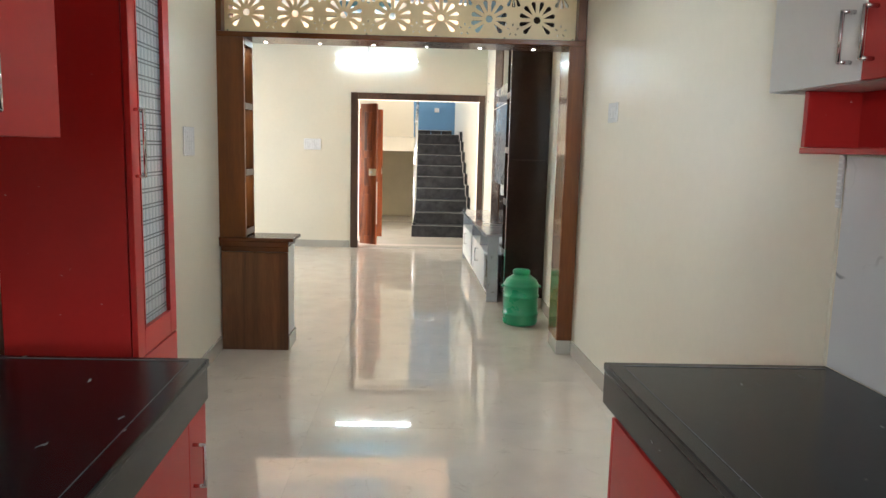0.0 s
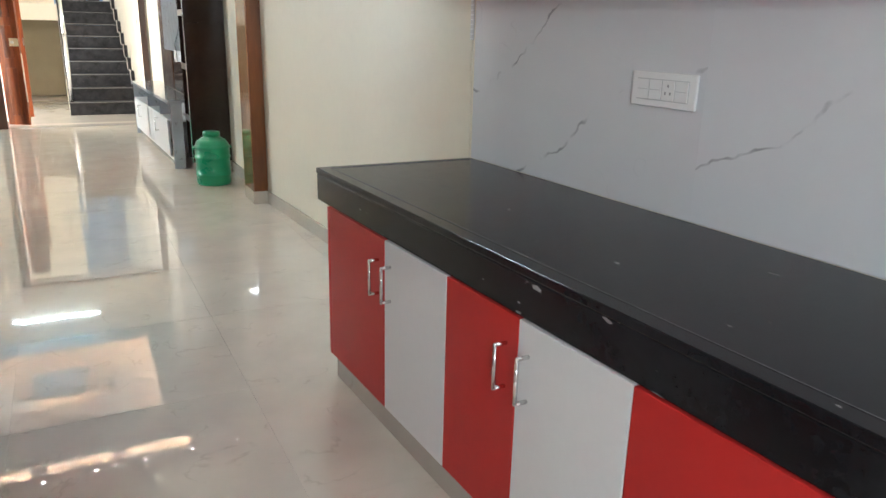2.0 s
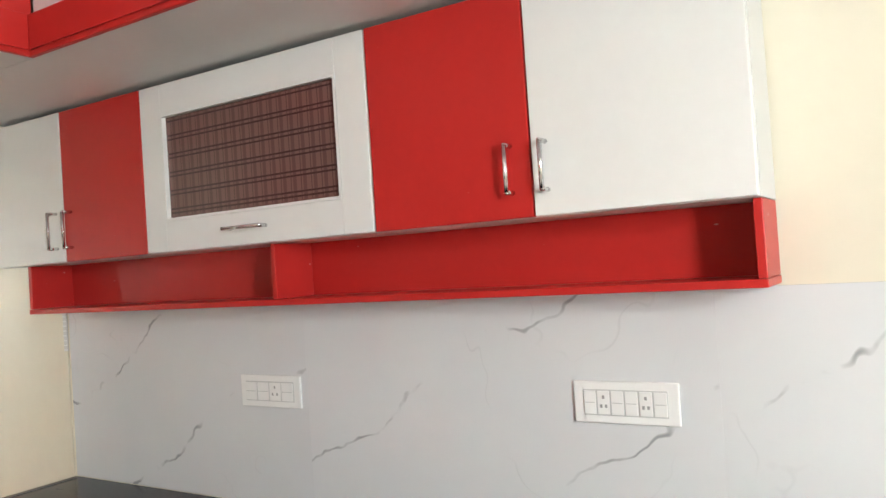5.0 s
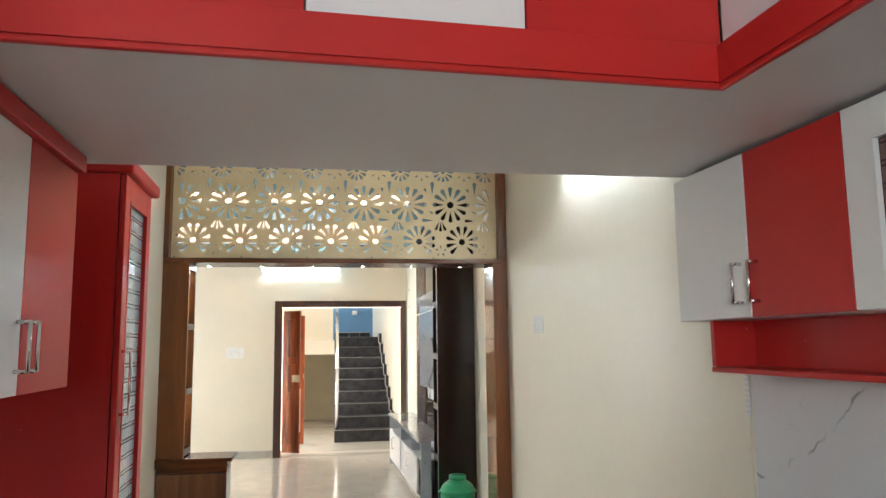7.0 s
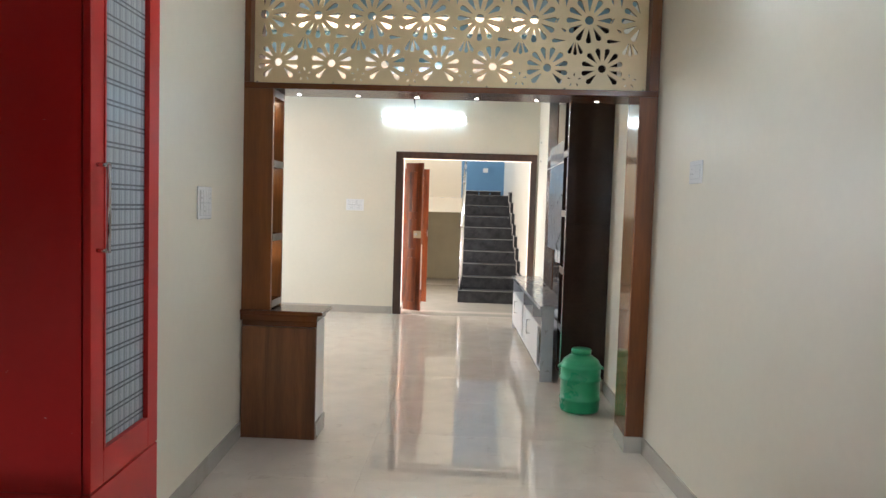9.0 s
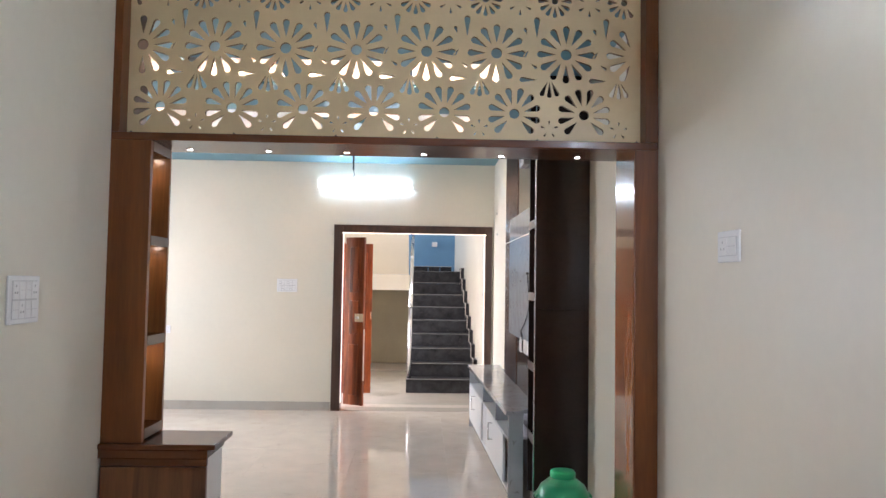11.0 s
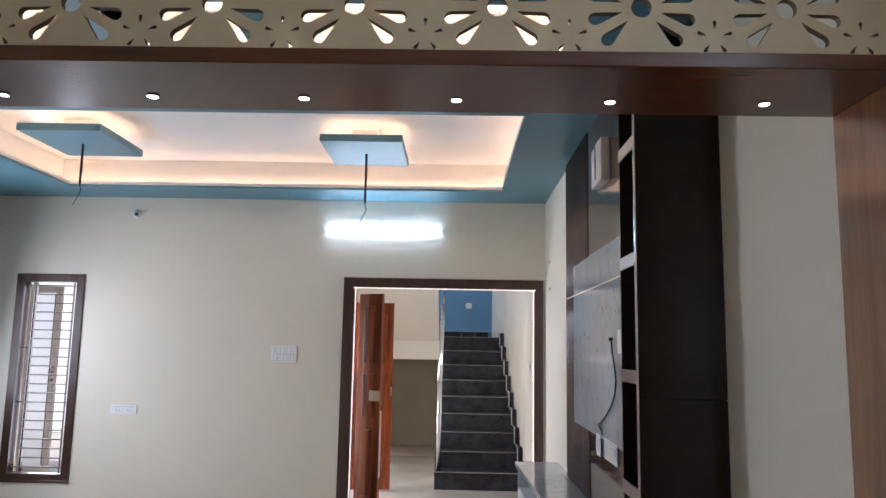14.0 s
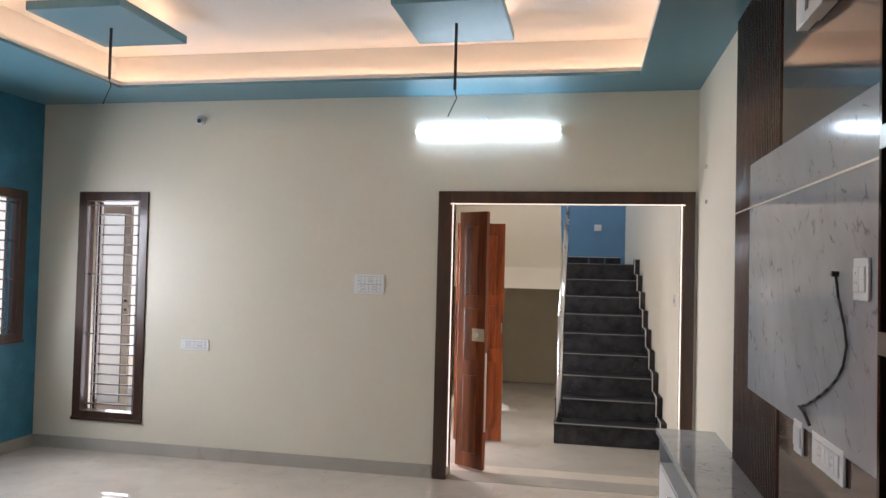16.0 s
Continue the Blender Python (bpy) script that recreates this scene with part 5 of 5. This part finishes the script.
plate("socket_plate", (TVX - 0.002, 8.385, 1.03), (0.30, 0.11), "-x", "wide white socket plate under the television board", 1, 6)
plate("socket_plate", (TVX - 0.010, 8.09, 1.593), (0.11, 0.12), "-x", "white socket plate on the marble board", 1, 2)
cab = [(TVX - 0.018, y - 0.015, z + 0.03) for y, z in ((8.31, 1.575), (8.285, 1.505), (8.235, 1.43), (8.21, 1.37), (8.24, 1.305), (8.29, 1.262), (8.36, 1.224), (8.44, 1.188), (8.52, 1.157), (8.60, 1.128), (8.675, 1.11))]
t = thing("tv_cable", (TVX - 0.02, 8.4, 1.08), "black cable dangling from the marble board", "cable")
part("cable", tube_line(bmesh.new(), cab, 0.0042, 8), M_CABLE, t, smooth=True)
part("plug_end", tube_line(bmesh.new(), [(TVX - 0.018, 8.66, 1.14), (TVX - 0.022, 8.585, 1.13), (TVX - 0.02, 8.535, 1.10)], 0.006, 8), M_CABLE, t)
part("gland", cyl(bmesh.new(), (TVX - 0.03, 8.295, 1.608), (TVX - 0.0105, 8.295, 1.608), 0.009, 12), M_CABLE, t)
t = thing("fuse_box", (TVX - 0.03, 8.5, 2.465), "white distribution box with an open dark flap high on the panelling", "fuse box")
part("case", box(TVX - 0.042, TVX - 0.001, 8.53, 8.66, 2.475, 2.70, 0.004), M_PLASTIC, t)
part("flap", box(TVX - 0.050, TVX - 0.001, 8.345, 8.525, 2.465, 2.70, 0.004), M_PVC, t)
part("gap", box(TVX - 0.052, TVX - 0.0505, 8.488, 8.52, 2.50, 2.69), M_GREYPL, t)

# low television counter; its front runs a little out of line with the wall
CY0, CY1, CZ = 7.76, 10.52, 0.65


def front(y):
    return 1.395 + 0.031 * (CY1 - y)


def slanted(y0, y1, d0, d1, z0, z1):
    """A board along the counter's front, from d0 to d1 behind it."""
    return extrude_poly([(front(y0) + d0, y0), (front(y1) + d0, y1), (front(y1) + d1, y1), (front(y0) + d1, y0)], "z", z0, z1)


t = thing("tv_counter", (1.55, 9.0, 0), "low television counter with grey marble top, open cubbies and white doors", "tv unit")
part("top", extrude_poly([(front(CY0) - 0.02, CY0 - 0.01), (front(CY1) - 0.02, CY1 + 0.01), (XH1 - 0.001, CY1 + 0.01), (XH1 - 0.001, 7.83), (1.585, 7.83), (1.585, CY0 - 0.01)], "z", CZ - 0.03, CZ), M_TVMARBLE, t, "polished grey marble top")
part("end_panel", box(front(CY0), 1.584, CY0, CY0 + 0.025, 0.0, CZ - 0.031, 0.002), M_TVMARBLE, t)
part("end_panel", box(front(CY1), XH1 - 0.001, CY1 - 0.03, CY1, 0.0, CZ - 0.031, 0.002), M_TVMARBLE, t)
part("back", box(XH1 - 0.012, XH1 - 0.001, 7.84, CY1 - 0.031, 0.10, CZ - 0.031), M_LOFTWHITE, t)
part("shelf_board", slanted(7.84, CY1 - 0.031, 0.004, 0.20, 0.44, 0.455), M_WHITE, t)
part("plinth", slanted(CY0 + 0.026, CY1 - 0.031, 0.04, 0.10, 0.0, 0.0795), M_SKIRT, t)
part("bottom_board", slanted(CY0 + 0.026, CY1 - 0.031, 0.004, 0.09, 0.08, 0.098), M_WHITE, t)
for y in (8.45, 9.30):
    part("divider", box(front(y) + 0.004, front(y) + 0.20, y - 0.009, y + 0.009, 0.4555, CZ - 0.031), M_TVMARBLE, t)
part("recess_panel", slanted(CY0 + 0.03, 8.0, 0.03, 0.045, 0.099, 0.439), M_DARK, t, "dark recessed panel")
part("gap_panel", slanted(9.02, 9.36, 0.012, 0.028, 0.10, 0.438), M_LOFTWHITE, t)
for a, b, hy in ((8.02, 9.0, 8.62), (9.38, CY1 - 0.033, 9.95)):
    d = part("door", slanted(a, b, 0.0, 0.018, 0.10, 0.438), M_WHITE, t)
    d_handle(front(hy), hy, 0.27, 0.40, (-1, 0), d)

# tall dark tower unit
TX, TZ = 1.613, 2.925
t = thing("display_tower", (1.8, 7.67, 0), "tall dark glossy display tower with open side shelves", "display unit")
part("front_panel", box(TX + 0.005, XR - 0.001, 7.50, 7.52, 0.10, 1.358, 0.002), M_DARK, t)
part("front_panel", box(TX + 0.005, XR - 0.001, 7.50, 7.52, 1.362, TZ, 0.002), M_DARK, t)
part("back_panel", box(1.74, 1.755, 7.521, 7.80, 0.10, TZ), M_DARK, t)
part("far_panel", box(TX + 0.005, 1.739, 7.785, 7.80, 0.10, TZ), M_DARK, t)
part("core", box(1.756, XR - 0.001, 7.521, 7.80, 0.10, TZ), M_DARK, t)
part("plinth", box(TX + 0.03, XR - 0.001, 7.51, 7.80, 0.0, 0.099), M_SKIRT, t, "pale tile plinth")
part("edge_trim", box(TX - 0.002, TX + 0.0045, 7.498, 7.512, 0.10, TZ), M_STEEL, t, "bright metal edge trim")
for z in (0.48, 0.95, 1.42, 1.91, 2.41):
    s = part("shelf", box(TX + 0.006, 1.739, 7.522, 7.784, z, z + 0.03), M_DARK, t)
    part("shelf_edge", box(TX, TX + 0.0055, 7.522, 7.784, z - 0.004, z + 0.05), M_TRIMMETAL, s, "metal shelf edge")

# green water drum
JX, JY = 1.695, 6.93
t = thing("water_drum", (JX, JY, 0), "green ribbed plastic water drum with a screw lid on the floor", "water drum")
prof = [(0.12, 0.0), (0.138, 0.006), (0.145, 0.025), (0.145, 0.085), (0.149, 0.09), (0.149, 0.102), (0.144, 0.107), (0.144, 0.228), (0.15, 0.234), (0.15, 0.25), (0.144, 0.256), (0.146, 0.318), (0.151, 0.325), (0.15, 0.338), (0.14, 0.348), (0.138, 0.356), (0.126, 0.378), (0.104, 0.395), (0.094, 0.398), (0.088, 0.408), (0.066, 0.414), (0.066, 0.42)]
part("body", lathe(bmesh.new(), prof, (JX, JY, 0.001), 48), M_GREEN, t, smooth=True)
part("lid", lathe(bmesh.new(), [(0.068, 0.421), (0.072, 0.424), (0.072, 0.452), (0.066, 0.46), (0.03, 0.462)], (JX, JY, 0.001), 40), M_GREEN, t, "green screw lid", smooth=True)
for s in (-1, 1):
    part("grip", tube_line(bmesh.new(), [(JX + s * 0.14, JY - 0.03, 0.335), (JX + s * 0.158, JY - 0.03, 0.322), (JX + s * 0.158, JY + 0.03, 0.322), (JX + s * 0.14, JY + 0.03, 0.335)], 0.008, 8), M_GREEN, t, smooth=True)

# ------------------------------------------------------------- tile pieces
def shared_box(name, sx, sy, sz, material, bev=0.0):
    bm = bx(bmesh.new(), -sx / 2, sx / 2, -sy / 2, sy / 2, -sz / 2, sz / 2, bev)
    me = bpy.data.meshes.new(name)
    bm.to_mesh(me)
    bm.free()
    me.materials.append(material)
    return me


rng = random.Random(7)
S = 0.80
tile_mesh = shared_box("tile", S - 0.0008, S - 0.0008, 0.006, M_FLOOR)
x_start, y_start = -3.70, -1.80
for i in range(8):
    for j in range(17):
        cx, cy = x_start + S * (i + 0.5), y_start + S * (j + 0.5)
        if cx - S / 2 > XR + 0.2 or cy - S / 2 > YD:
            continue
        if cx + S / 2 < XL - 0.1 and cy + S / 2 < YP1 - 0.1:
            continue
        ob = new("tile", tile_mesh)
        ob.parent = floor
        ob.matrix_basis = Matrix.Translation((cx, cy, -0.003)) @ Euler((rng.uniform(-0.0006, 0.0006), rng.uniform(-0.0006, 0.0006), 0)).to_matrix().to_4x4()
wall_k = bpy.data.objects["wall_kitchen_side"]
wt = shared_box("wall_tile", 0.0065, 1.1908, 0.63, M_WTILE)
for j in range(5):
    ob = new("wall_tile", wt)
    ob.parent = wall_k
    yc = 3.10 - 0.595 - 1.19 * j
    ob.matrix_basis = pose(XT + 0.0035 + 0.042 * (3.1 - yc), yc, 0.82 + 0.316, 0, 0, math.degrees(math.atan(0.042)))
